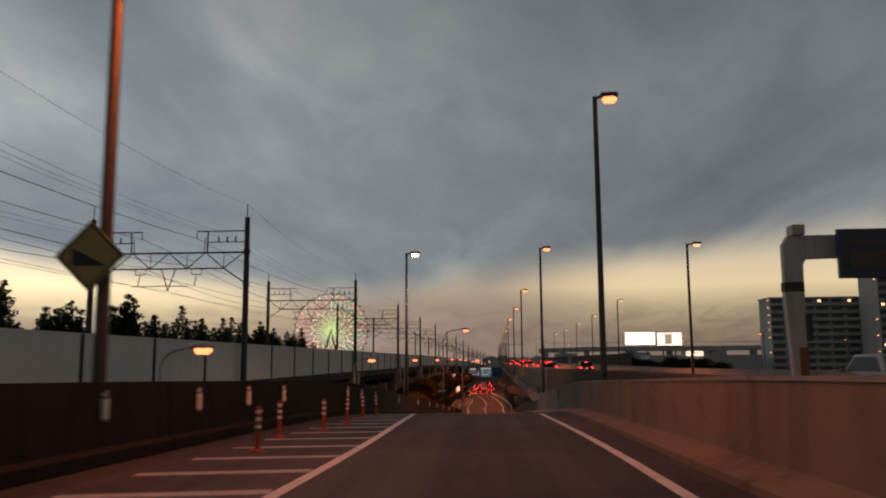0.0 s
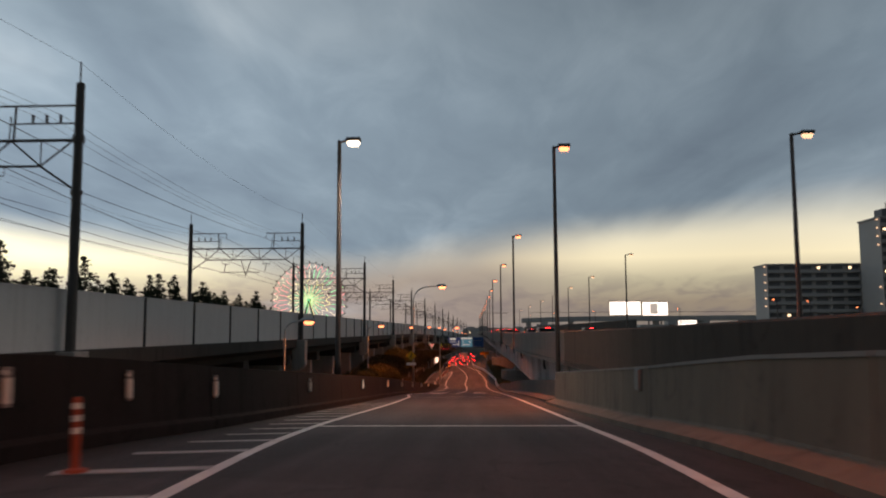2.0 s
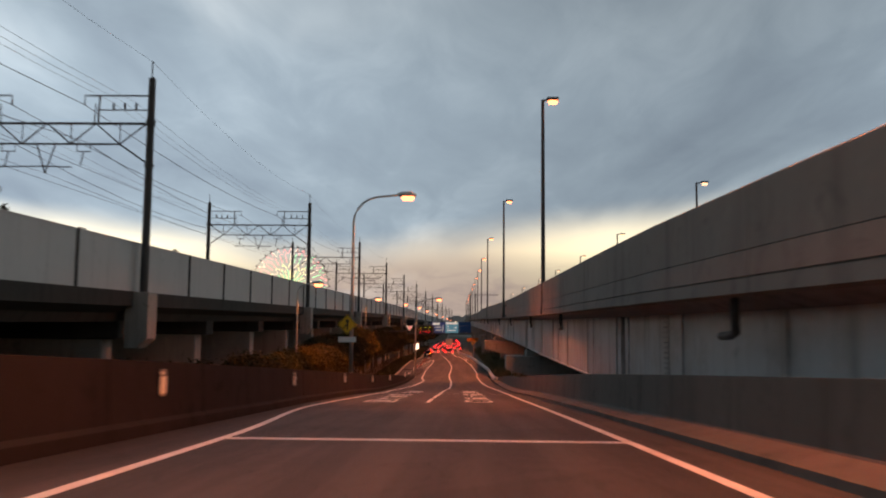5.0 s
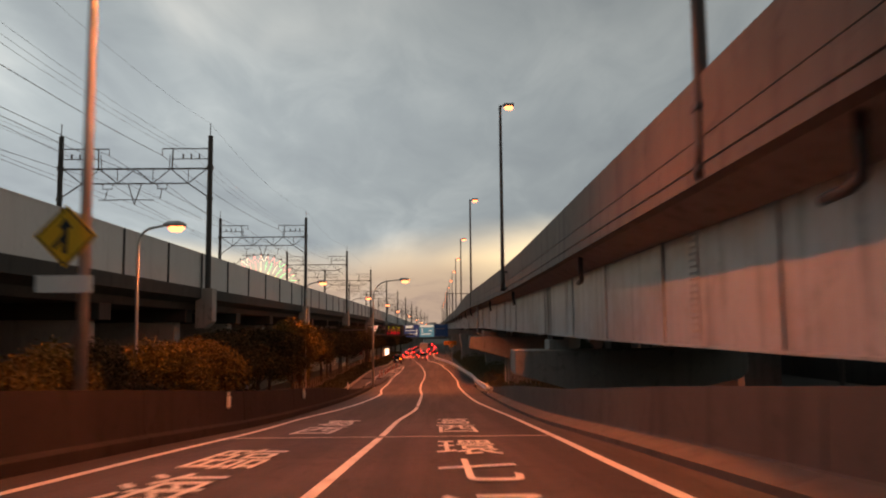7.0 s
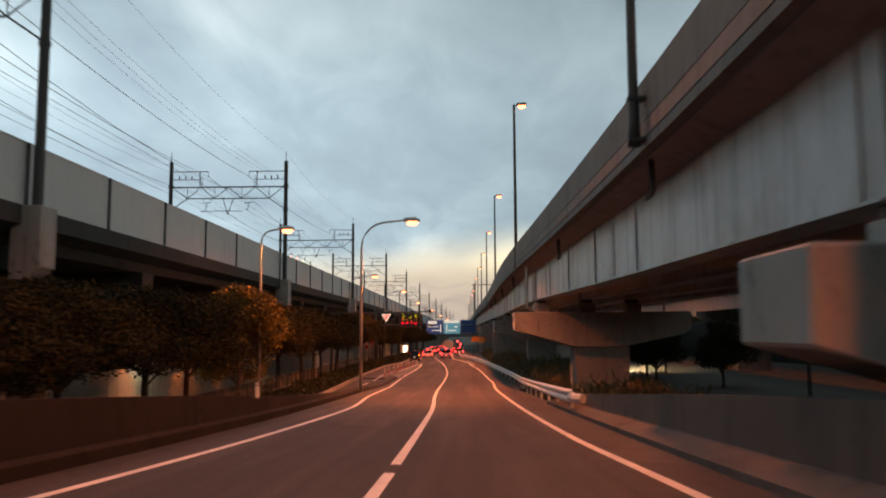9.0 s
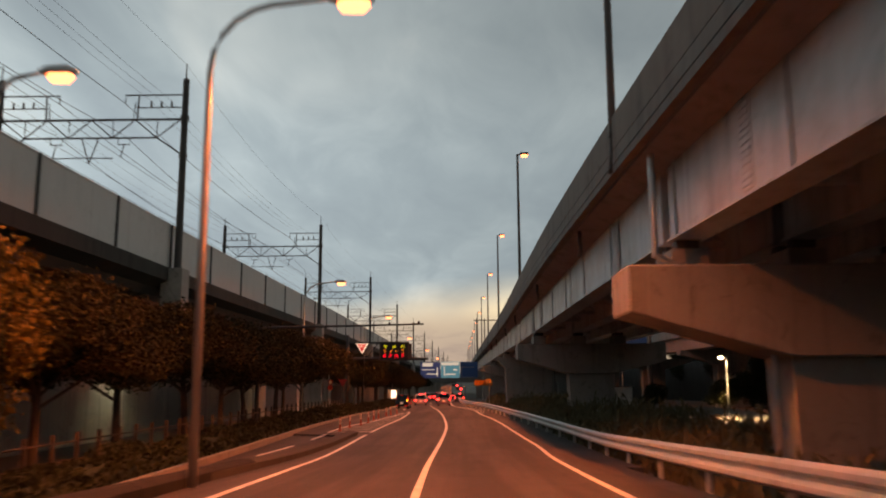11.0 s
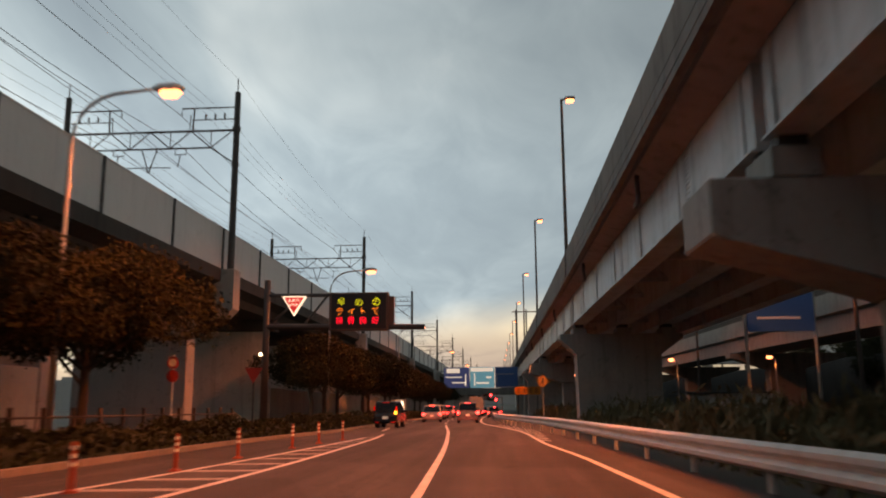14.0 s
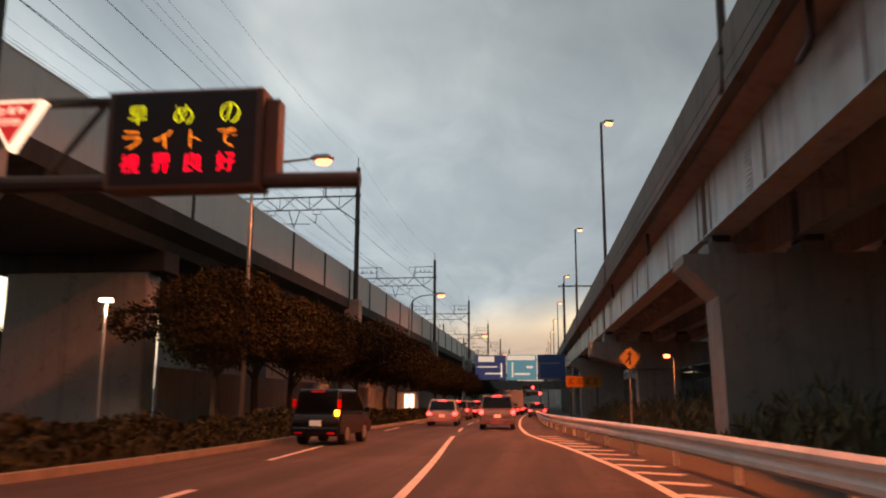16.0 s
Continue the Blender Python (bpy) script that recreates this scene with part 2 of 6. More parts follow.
BLUE_SIGN = material("blue_sign_face", (0.03, 0.12, 0.32), 0.5, var=0.08, scale=1, fine=8, bump=0.0)
RUST = material("rusted_steel", (0.20, 0.095, 0.05), 0.8, 0.2, var=0.4, scale=2, fine=9, bump=0.2, streak=0.3)
NAVY = material("dark_blue_board", (0.035, 0.035, 0.075), 0.35, var=0.2, scale=1.2, fine=8, bump=0.0)
BARK = material("bark", (0.055, 0.042, 0.032), 0.9, var=0.35, scale=3, fine=18, bump=0.5)
LEAF = material("evergreen_leaf", (0.024, 0.026, 0.015), 0.95, var=0.25, scale=0.8, fine=5, bump=0.0, random=0.2, warm=(0.034, 0.032, 0.015), spec=0.06)
AUTUMN = material("autumn_leaf", (0.095, 0.076, 0.026), 0.8, var=0.40, scale=0.7, fine=4, bump=0.0, random=0.2, warm=(0.125, 0.090, 0.022), spec=0.12)
NEEDLE = material("conifer_needle", (0.022, 0.030, 0.018), 0.8, var=0.4, scale=0.6, fine=4, bump=0.0, spec=0.12)
HEDGE = material("hedge_leaf", (0.024, 0.028, 0.014), 0.75, var=0.5, scale=1.2, fine=6, bump=0.0, spec=0.12)
GRASS = material("dry_grass", (0.12, 0.10, 0.05), 0.85, var=0.4, scale=1.0, fine=8, bump=0.0)
RENDERED = material("light_rendered_wall", (0.56, 0.56, 0.52), 0.85, var=0.12, scale=0.5, fine=6, bump=0.1, streak=0.2, random=0.12)
YARD_WALL = material("yard_wall_render", (0.36, 0.36, 0.325), 0.88, var=0.22, scale=0.5, fine=6, bump=0.15, streak=0.35, random=0.15, blotch=0.3)
FACADE = material("apartment_wall", (0.36, 0.36, 0.36), 0.8, var=0.12, scale=0.1, fine=2, bump=0.0)
FACADE_DARK = material("apartment_recess", (0.13, 0.135, 0.145), 0.5, var=0.2, scale=0.2, fine=3, bump=0.0)
TYRE = material("tyre_rubber", (0.02, 0.02, 0.02), 0.85, var=0.2, scale=5, fine=30, bump=0.1)
CAR_SILVER = material("silver_car_paint", (0.20, 0.20, 0.21), 0.28, 0.5, var=0.05, scale=1, fine=30, bump=0.0)
CAR_WHITE = material("white_car_paint", (0.33, 0.33, 0.33), 0.25, var=0.05, scale=1, fine=30, bump=0.0)
CAR_BLACK = material("black_car_paint", (0.012, 0.012, 0.014), 0.18, var=0.1, scale=1, fine=30, bump=0.0, spec=0.6)
CAR_GREY = material("grey_car_paint", (0.12, 0.12, 0.13), 0.28, 0.4, var=0.05, scale=1, fine=30, bump=0.0)
GLASS = material("dark_car_glass", (0.01, 0.012, 0.013), 0.08, var=0.1, scale=1, fine=10, bump=0.0, spec=0.7)
LAMP_ORANGE = glow("sodium_lamp_glow", (1.0, 0.28, 0.12), 4.2)
LAMP_FAR = glow("far_sodium_glow", (1.0, 0.28, 0.11), 3.6)
LAMP_WHITE = glow("white_lamp_glow", (1.0, 0.92, 0.66), 8)
LAMP_DIM = glow("dim_lamp_glow", (1.0, 0.68, 0.42), 1.5)
TAIL = glow("tail_lamp_glow", (1.0, 0.03, 0.03), 14)
TAIL_DIM = glow("dim_tail_lamp_glow", (0.9, 0.012, 0.012), 0.09)
INDICATOR = glow("indicator_glow", (1.0, 0.36, 0.03), 9)
PLATE = glow("plate_lamp_glow", (0.9, 0.85, 0.7), 0.13)
LED_YELLOW = glow("led_yellow_green", (0.62, 0.80, 0.03), 1.50)
LED_ORANGE = glow("led_orange", (1.0, 0.28, 0.03), 1.50)
LED_RED = glow("led_red", (1.0, 0.012, 0.04), 1.65)
SIGN_RED = glow("lit_red_sign", (0.55, 0.03, 0.03), 0.55)
SIGN_WHITE = glow("lit_white_sign", (0.95, 0.88, 0.72), 1.0)
DOOR_LIT = glow("lit_doorway_glow", (1.0, 0.94, 0.78), 1.8)
BILLBOARD = glow("billboard_white", (0.92, 0.95, 0.85), 2.2)
BILLBOARD_CYAN = glow("billboard_cyan", (0.45, 0.85, 0.95), 2.0)
BLUE_LIT = glow("lit_blue_panel", (0.055, 0.085, 0.24), 0.22)
CYAN_LIT = glow("lit_cyan_panel", (0.08, 0.33, 0.44), 0.40)
PALE_LIT = glow("lit_pale_panel", (0.72, 0.74, 0.66), 0.5)
ORANGE_BOARD = material("orange_notice_board", (0.52, 0.20, 0.025), 0.55, var=0.15, scale=2, fine=12, bump=0.0)
NOTICE_INK = material("brown_notice_ink", (0.20, 0.065, 0.012), 0.6, var=0.1, scale=2, fine=12, bump=0.0)
WINDOW_LIT = glow("lit_window", (1.0, 0.85, 0.55), 2.0)
WHEEL_GREEN = glow("wheel_green", (0.12, 0.80, 0.38), 1.6)
WHEEL_YELLOW = glow("wheel_yellow", (0.85, 0.90, 0.42), 1.5)
WHEEL_WHITE = glow("wheel_white", (0.85, 0.82, 0.62), 1.4)
WHEEL_PINK = glow("wheel_pink", (0.95, 0.36, 0.36), 1.3)


# ---- building blocks ----
def box(bm, a, b):
    (x0, y0, z0), (x1, y1, z1) = a, b
    v = [bm.verts.new((x, y, z)) for z in (z0, z1) for y in (y0, y1) for x in (x0, x1)]
    for f in ((0, 2, 3, 1), (4, 5, 7, 6), (0, 1, 5, 4), (2, 6, 7, 3), (0, 4, 6, 2), (1, 3, 7, 5)):
        bm.faces.new([v[i] for i in f])


def tube(bm, pts, r, n=8):
    """A round bar along points; r is one radius or one for each point."""
    pts = [Vector(p) for p in pts]
    rs = r if isinstance(r, (list, tuple)) else [r] * len(pts)
    rings = []
    for i, p in enumerate(pts):
        d = (pts[min(i + 1, len(pts) - 1)] - pts[max(i - 1, 0)]).normalized()
        side = d.cross(Vector((0, 0, 1)) if abs(d.z) < 0.95 else Vector((1, 0, 0))).normalized()
        other = d.cross(side)
        rings.append([bm.verts.new(p + rs[i] * (math.cos(a) * side + math.sin(a) * other)) for a in (2 * math.pi * j / n for j in range(n))])
    for a, b in zip(rings, rings[1:]):
        for j in range(n):
            bm.faces.new((a[j], a[(j + 1) % n], b[(j + 1) % n], b[j]))
    bm.faces.new(rings[0])
    bm.faces.new(rings[-1][::-1])


def sweep(bm, ys, outline):
    """A solid along y: outline(y) gives the closed cross-section as (x, z) points."""
    rings = [[bm.verts.new((x, y, z)) for x, z in outline(y)] for y in ys]
    n = len(rings[0])
    for a, b in zip(rings, rings[1:]):
        for j in range(n):
            bm.faces.new((a[j], a[(j + 1) % n], b[(j + 1) % n], b[j]))
    bm.faces.new(rings[0])
    bm.faces.new(rings[-1][::-1])


def slab(bm, pts, axis, lo, hi):
    """A flat plate: a polygon in the plane across axis ('x', 'y', 'z'), from lo to hi along it."""
    def at(u, v, w):
        return {"x": (w, u, v), "y": (u, w, v), "z": (u, v, w)}[axis]
    a = [bm.verts.new(at(u, v, lo)) for u, v in pts]
    b = [bm.verts.new(at(u, v, hi)) for u, v in pts]
    n = len(pts)
    for j in range(n):
        bm.faces.new((a[j], a[(j + 1) % n], b[(j + 1) % n], b[j]))
    bm.faces.new(a)
    bm.faces.new(b[::-1])


def mesh_of(name, bm, mat, smooth=False):
    bmesh.ops.recalc_face_normals(bm, faces=bm.faces)
    me = bpy.data.meshes.new(name)
    bm.to_mesh(me)
    bm.free()
    me.materials.append(mat)
    if smooth:
        me.shade_smooth()
    return me


def part(name, bm, mat=None, parent=None, label="", smooth=False):
    """Links a bmesh, or a mesh that is shared, as one object, under a thing if one is given."""
    me = mesh_of(name, bm, mat, smooth) if isinstance(bm, bmesh.types.BMesh) else bm
    ob = new(name, me)
    if parent:
        ob.parent = parent
    return tagged(ob, label) if label else ob


def thing(name, label, category, group="", kind="", place=(0, 0, 0), turn=0):
    ob = new(name)
    ob.empty_display_size = 0.3
    ob.matrix_basis = pose(*place, 0, 0, turn)
    return tagged(ob, label, category, group, kind)


def boxes(*pairs):
    bm = bmesh.new()
    for a, b in pairs:
        box(bm, a, b)
    return bm


def tubes(*rows):
    bm = bmesh.new()
    for pts, r, *n in rows:
        tube(bm, pts, r, *n)
    return bm


def bevelled(bm, width=0.02, segments=1):
    bmesh.ops.bevel(bm, geom=list(bm.edges), offset=width, segments=segments, affect="EDGES", profile=0.5)
    return bm


def curve(*knots):
    """A smooth line through knots (y, value)."""
    ky, kv = [k[0] for k in knots], [k[1] for k in knots]
    n = len(ky)
    slope = [0.0] * n
    for i in range(1, n - 1):
        a, b = (kv[i] - kv[i - 1]) / (ky[i] - ky[i - 1]), (kv[i + 1] - kv[i]) / (ky[i + 1] - ky[i])
        slope[i] = 0.0 if a * b <= 0 else 2 * a * b / (a + b)

    def f(y):
        if y <= ky[0]:
            return kv[0]
        if y >= ky[-1]:
            return kv[-1]
        i = max(j for j in range(n - 1) if ky[j] <= y)
        h = ky[i + 1] - ky[i]
        t = (y - ky[i]) / h
        return ((2 * t ** 3 - 3 * t * t + 1) * kv[i] + (t ** 3 - 2 * t * t + t) * h * slope[i]
                + (3 * t * t - 2 * t ** 3) * kv[i + 1] + (t ** 3 - t * t) * h * slope[i + 1])
    return f


def steps(a, b, d):
    n = max(1, round((b - a) / d))
    return [a + (b - a) * i / n for i in range(n + 1)]


# ---- the plan: heights and lines along y ----
road_z = curve((-90, 10.2), (0, 9.2), (15, 8.93), (30, 8.48), (39, 7.9), (55, 6.9), (72, 5.85), (100, 3.98), (114, 2.97), (135, 1.88), (152, 1.13),
               (159, 0.83), (166, 0.54), (173, 0.28), (181, 0.14), (195, 0.08), (203, 0.0), (215, -0.1), (243, -0.35), (268, -0.65), (300, -1.0), (450, -2.5), (900, -6))
ground_z = curve((-200, -0.08), (190, -0.08), (203, -0.1), (215, -0.2), (243, -0.45), (268, -0.75), (300, -1.1), (450, -2.6), (900, -6.1), (4000, -6.1))
left_line = curve((-90, -1.8), (11, -1.85), (28, -2.4), (41, -3.25), (53, -3.35), (71, -3.8), (84, -4.75), (97, -4.6), (105, -4.6), (114, -4.8), (124, -4.25),
                  (131, -3.95), (142, -3.8), (155, -4.5), (171, -4.95), (184, -5.2), (206, -4.95), (220, -5.15), (227, -5.5))
mid_line = curve((76, -0.7), (88, -1.3), (104, -1.2), (112, -1.25), (124, -0.85), (140, -0.9), (155, -1.25), (171, -1.45), (190, -1.3), (207, -1.68), (228, -2.62),
                 (247, -3.85), (268, -4.9), (300, -5.4), (350, -5), (450, -4))
right_line = curve((-90, 2.4), (11, 2.35), (28, 2.15), (40, 2.35), (50, 2.4), (84, 2.42), (96, 2.45), (113, 2.75), (124, 2.45), (131, 2.2), (145, 2.1), (160, 2.15),
                   (170, 2.3), (178, 2.5), (185, 2.35), (207, 1.85), (217, 1.3), (227, 1.1), (236, 0.4), (250, -1.1), (268, -1.7), (300, -2.0), (350, -1.5), (450, -0.5))
wall_left = curve((-90, -5.1), (50, -5.1), (75, -5.25), (90, -5.5), (115, -5.45), (135, -5.3), (150, -5.5), (166, -5.9))
wall_left_h = curve((-90, 1.15), (20, 1.15), (40, 1.22), (60, 1.2), (90, 1.1), (115, 1.04), (124, 0.96), (130, 0.84), (144, 0.44), (155, 0.27), (170, 0.25))
wall_right_h = curve((-90, 1.15), (8, 1.14), (20, 1.08), (34, 1.12), (58, 1.25))
wall_low_h = curve((58, 1.0), (88, 1.06), (123, 0.98), (130, 0.84), (143, 0.5), (150, 0.45))
kerb_left = curve((60, -9.2), (170, -8.9), (215, -9.3), (232, -8.3), (255, -8.6), (300, -9.4), (450, -8.5))
rail_dx = curve((-200, 0), (190, 0), (235, 0.4), (280, 1.25), (324, 2.35), (420, 4.9), (900, 16))
rail_dz = curve((-200, 0), (235, 0), (280, -0.24), (324, -0.7), (420, -1.9), (900, -7))
edge_x = curve((-200, 4.5), (50, 4.5), (62, 4.25), (78, 3.75), (105, 3.9), (128, 4.1), (150, 3.85), (168, 3.5), (180, 3.4), (195, 3.48), (212, 3.65), (240, 3.82), (450, 3.9), (900, 3.0))
girder_x = curve((-200, 5.6), (105, 5.15), (128, 5.28), (150, 4.95), (172, 4.6), (195, 4.72), (212, 4.85), (230, 4.8), (560, 4.8))
girder_low = curve((-200, 5.58), (105, 5.6), (124, 5.7), (150, 5.9), (166, 6.06), (560, 6.1))
edge_z = curve((-200, 10.3), (20, 10.1), (47, 9.9), (80, 9.72), (105, 9.65), (250, 9.65), (320, 9.8), (900, 8.0))
guard_x = curve((138, 3.35), (150, 3.55), (166, 3.95), (178, 4.2), (190, 3.8), (208, 3.15), (222, 2.6), (232, 2.0), (245, 0.9), (268, -0.2), (300, -0.5), (360, 0.2), (450, 1.2))

# ---- ground, road and markings ----
def build_ground():
    bm = bmesh.new()
    xs = [-2500, -900, -300, -120, -60, -30, -12, 0, 12, 30, 60, 120, 300, 900, 2500]
    ys = [-400, -150] + steps(-90, 460, 10) + [600, 760, 900, 1400, 2500, 4200]
    grid = [[bm.verts.new((x, y, ground_z(y))) for x in xs] for y in ys]
    for a, b in zip(grid, grid[1:]):
        for j in range(len(xs) - 1):
            bm.faces.new((a[j], a[j + 1], b[j + 1], b[j]))
    tagged(part("ground", bm, GROUND), "dark bare ground running out to the horizon", "ground", kind="structure")


def build_road():
    bm = bmesh.new()
    # the ramp on its embankment, then the level road with the side lane
    sweep(bm, steps(-90, 166, 1), lambda y: [(wall_left(y) - 0.15, road_z(y)), (4.25 if y < 140 else 3.6, road_z(y)), (4.25 if y < 140 else 3.6, -0.3), (wall_left(y) - 0.15, -0.3)])
    tagged(part("road_ramp", bm, ASPHALT), "worn dark asphalt ramp descending beside the viaduct", "road", kind="structure")
    bm = bmesh.new()
    sweep(bm, steps(166, 450, 1.5), lambda y: [(kerb_left(y) if y > 186 else -6.05, road_z(y)), (guard_x(y) + 0.1, road_z(y)), (guard_x(y) + 0.1, road_z(y) - 0.5), (kerb_left(y) if y > 186 else -6.05, road_z(y) - 0.5)])
    tagged(part("road", bm, ASPHALT), "worn dark asphalt road with two lanes", "road", kind="structure")
    bm = bmesh.new()
    sweep(bm, steps(60, 187.5, 4), lambda y: [(kerb_left(y), 0.03), (-6.06, 0.03), (-6.06, -0.3), (kerb_left(y), -0.3)])
    tagged(part("side_road", bm, ASPHALT), "dark asphalt side road joining at the foot of the ramp", "road", kind="structure")
    # raised nose between ramp and side road, kerb along the hedge
    bm = bmesh.new()
    sweep(bm, steps(160, 186, 2), lambda y: [(-6.5 + 0.010 * (y - 160), -0.05), (-6.5 + 0.010 * (y - 160), road_z(y) + 0.16), (-5.72 + 0.004 * (y - 160), road_z(y) + 0.16), (-5.70 + 0.004 * (y - 160), -0.05)])
    tagged(part("traffic_island", bm, DARK_CONCRETE), "narrow dark concrete kerbed nose between the two roads", "kerb", kind="structure")
    bm = bmesh.new()
    sweep(bm, steps(60, 450, 4), lambda y: [(kerb_left(y) - 0.2, ground_z(y) - 0.1), (kerb_left(y) - 0.2, road_z(max(y, 187)) + 0.14), (kerb_left(y) - 0.02, road_z(max(y, 187)) + 0.14), (kerb_left(y), ground_z(y) - 0.1)])
    tagged(part("kerb", bm, CONCRETE), "low concrete kerb along the hedge", "kerb", kind="structure")


def stripe(line, a, b, width, name="lane_line", lift=0.006, d=2.0, label="white painted lane line, worn"):
    bm = bmesh.new()
    ys = steps(a, b, d)
    rows = [(bm.verts.new((line(y) - width / 2, y, road_z(y) + lift)), bm.verts.new((line(y) + width / 2, y, road_z(y) + lift))) for y in ys]
    for p, q in zip(rows, rows[1:]):
        bm.faces.new((p[0], p[1], q[1], q[0]))
    return tagged(part(name, bm, PAINT), label, "road marking", kind="structure")


def bar(p, q, width, lift=0.006, mat=None):
    """A painted bar from p to q, both (x, y)."""
    bm = bmesh.new()
    d = (Vector(q) - Vector(p)).normalized() * width / 2
    n = Vector((-d.y, d.x))
    vs = [bm.verts.new((*c, road_z(c[1]) + lift)) for c in (Vector(p) + n, Vector(q) + n, Vector(q) - n, Vector(p) - n)]
    bm.faces.new(vs)
    return tagged(part("hatch_bar", bm, mat or HATCH_PAINT), "white painted hatching bar on the asphalt", "road marking", group="hatching bars", kind="structure")


def build_markings():
    stripe(left_line, -60, 186, 0.16)
    stripe(left_line, 188, 226, 0.16)
    stripe(right_line, -60, 262, 0.16)
    stripe(right_line, 262, 440, 0.15)
    stripe(mid_line, 87.8, 93, 0.15)
    for a, b in ((94, 104.4), (105.2, 125), (126, 246)):
        stripe(mid_line, a, b, 0.15)
    for k in range(14):
        a = 252 + 14 * k
        stripe(mid_line, a, a + 6, 0.14)
        stripe(lambda y: mid_line(y) - 3.35, a, a + 6, 0.14)
    stripe(lambda y: mid_line(y) - 3.5, 232, 238, 0.14)
    # hatching beside the ramp and at the merge, the stop bar, the taper at the guard rail
    hatch_end = curve((0, -4.1), (34, -4.05), (40, -4.35), (48, -4.8), (60, -4.85))
    for k in range(28):
        y = 4.6 + 1.95 * k
        w = left_line(y) - hatch_end(y)
        bar((left_line(y) - 0.1, y + 0.45), (left_line(y) - w, y), 0.32)
    for k in range(19):
        y = 188.5 + 1.95 * k
        w = min(2.2, 0.25 + 0.06 * (226 - y))
        bar((left_line(y) - 0.1, y + 0.2), (left_line(y) - w, y), 0.36)
    for k in range(16):
        y = 219 + 1.85 * k
        bar((right_line(y) + 0.1, y), (right_line(y) + min(1.05, 0.35 + 0.05 * (y - 219)), y - 0.5), 0.34, mat=PAINT)
    for y in (38.9, 70.9):
        bar((left_line(y), y), (right_line(y), y), 0.3, mat=PAINT)
    bar((left_line(105), 104.8), (right_line(105), 104.8), 0.22)
    stripe(lambda y: left_line(y) - min(2.25, 0.25 + 0.06 * (226 - y)), 188, 222, 0.15)
    for a, b, dx in ((172, 178, 0.6), (182, 186, 0.5)):
        stripe(lambda y: -7.2, a, b, 0.14, lift=0.03)


def lettering(text, size_x, size_y, mat, extrude=0.002, thin=0.0):
    """A mesh of one line of writing, centred, of the given width and height, lying in the xy plane."""
    cu = bpy.data.curves.new("writing", "FONT")
    cu.body, cu.align_x, cu.extrude, cu.offset = text, "LEFT", extrude, -thin
    ob = bpy.data.objects.new("writing", cu)
    scene.collection.objects.link(ob)
    me = bpy.data.meshes.new_from_object(ob.evaluated_get(bpy.context.evaluated_depsgraph_get()))
    bpy.data.objects.remove(ob)
    bpy.data.curves.remove(cu)
    co = np.array([v.co[:] for v in me.vertices]) if len(me.vertices) else np.zeros((1, 3))
    lo, hi = co.min(0), co.max(0)
    for v in me.vertices:
        v.co.x = (v.co.x - (lo[0] + hi[0]) / 2) * size_x / max(hi[0] - lo[0], 1e-6)
        v.co.y = (v.co.y - (lo[1] + hi[1]) / 2) * size_y / max(hi[1] - lo[1], 1e-6)
    me.materials.clear()
    me.materials.append(mat)
    return me


def build_road_writing():
    for x, cells in ((0.58, (("り", 87.8, 90.3), ("通", 91.7, 94.7), ("七", 95.9, 98.7), ("環", 99.5, 102.9), ("西", 106.4, 110.4), ("葛", 111.2, 114.6))),
                     (-3.02, (("園", 87.2, 90.1), ("公", 90.8, 93.4), ("海", 94.0, 97.0), ("臨", 97.6, 101.0), ("西", 106.2, 109.8), ("葛", 110.6, 114.2)))):
        for ch, a, b in cells:
            y = (a + b) / 2
            ob = part("road_writing", lettering(ch, 1.08, b - a, PAINT))
            ob.matrix_basis = pose(x, y, road_z(y) + 0.02, math.degrees(math.atan2(road_z(b) - road_z(a), b - a)), 0, 0)
            tagged(ob, "white painted character on the asphalt lane", "road marking", group="painted lane characters", kind="structure")


build_ground()
build_road()
build_markings()
build_road_writing()


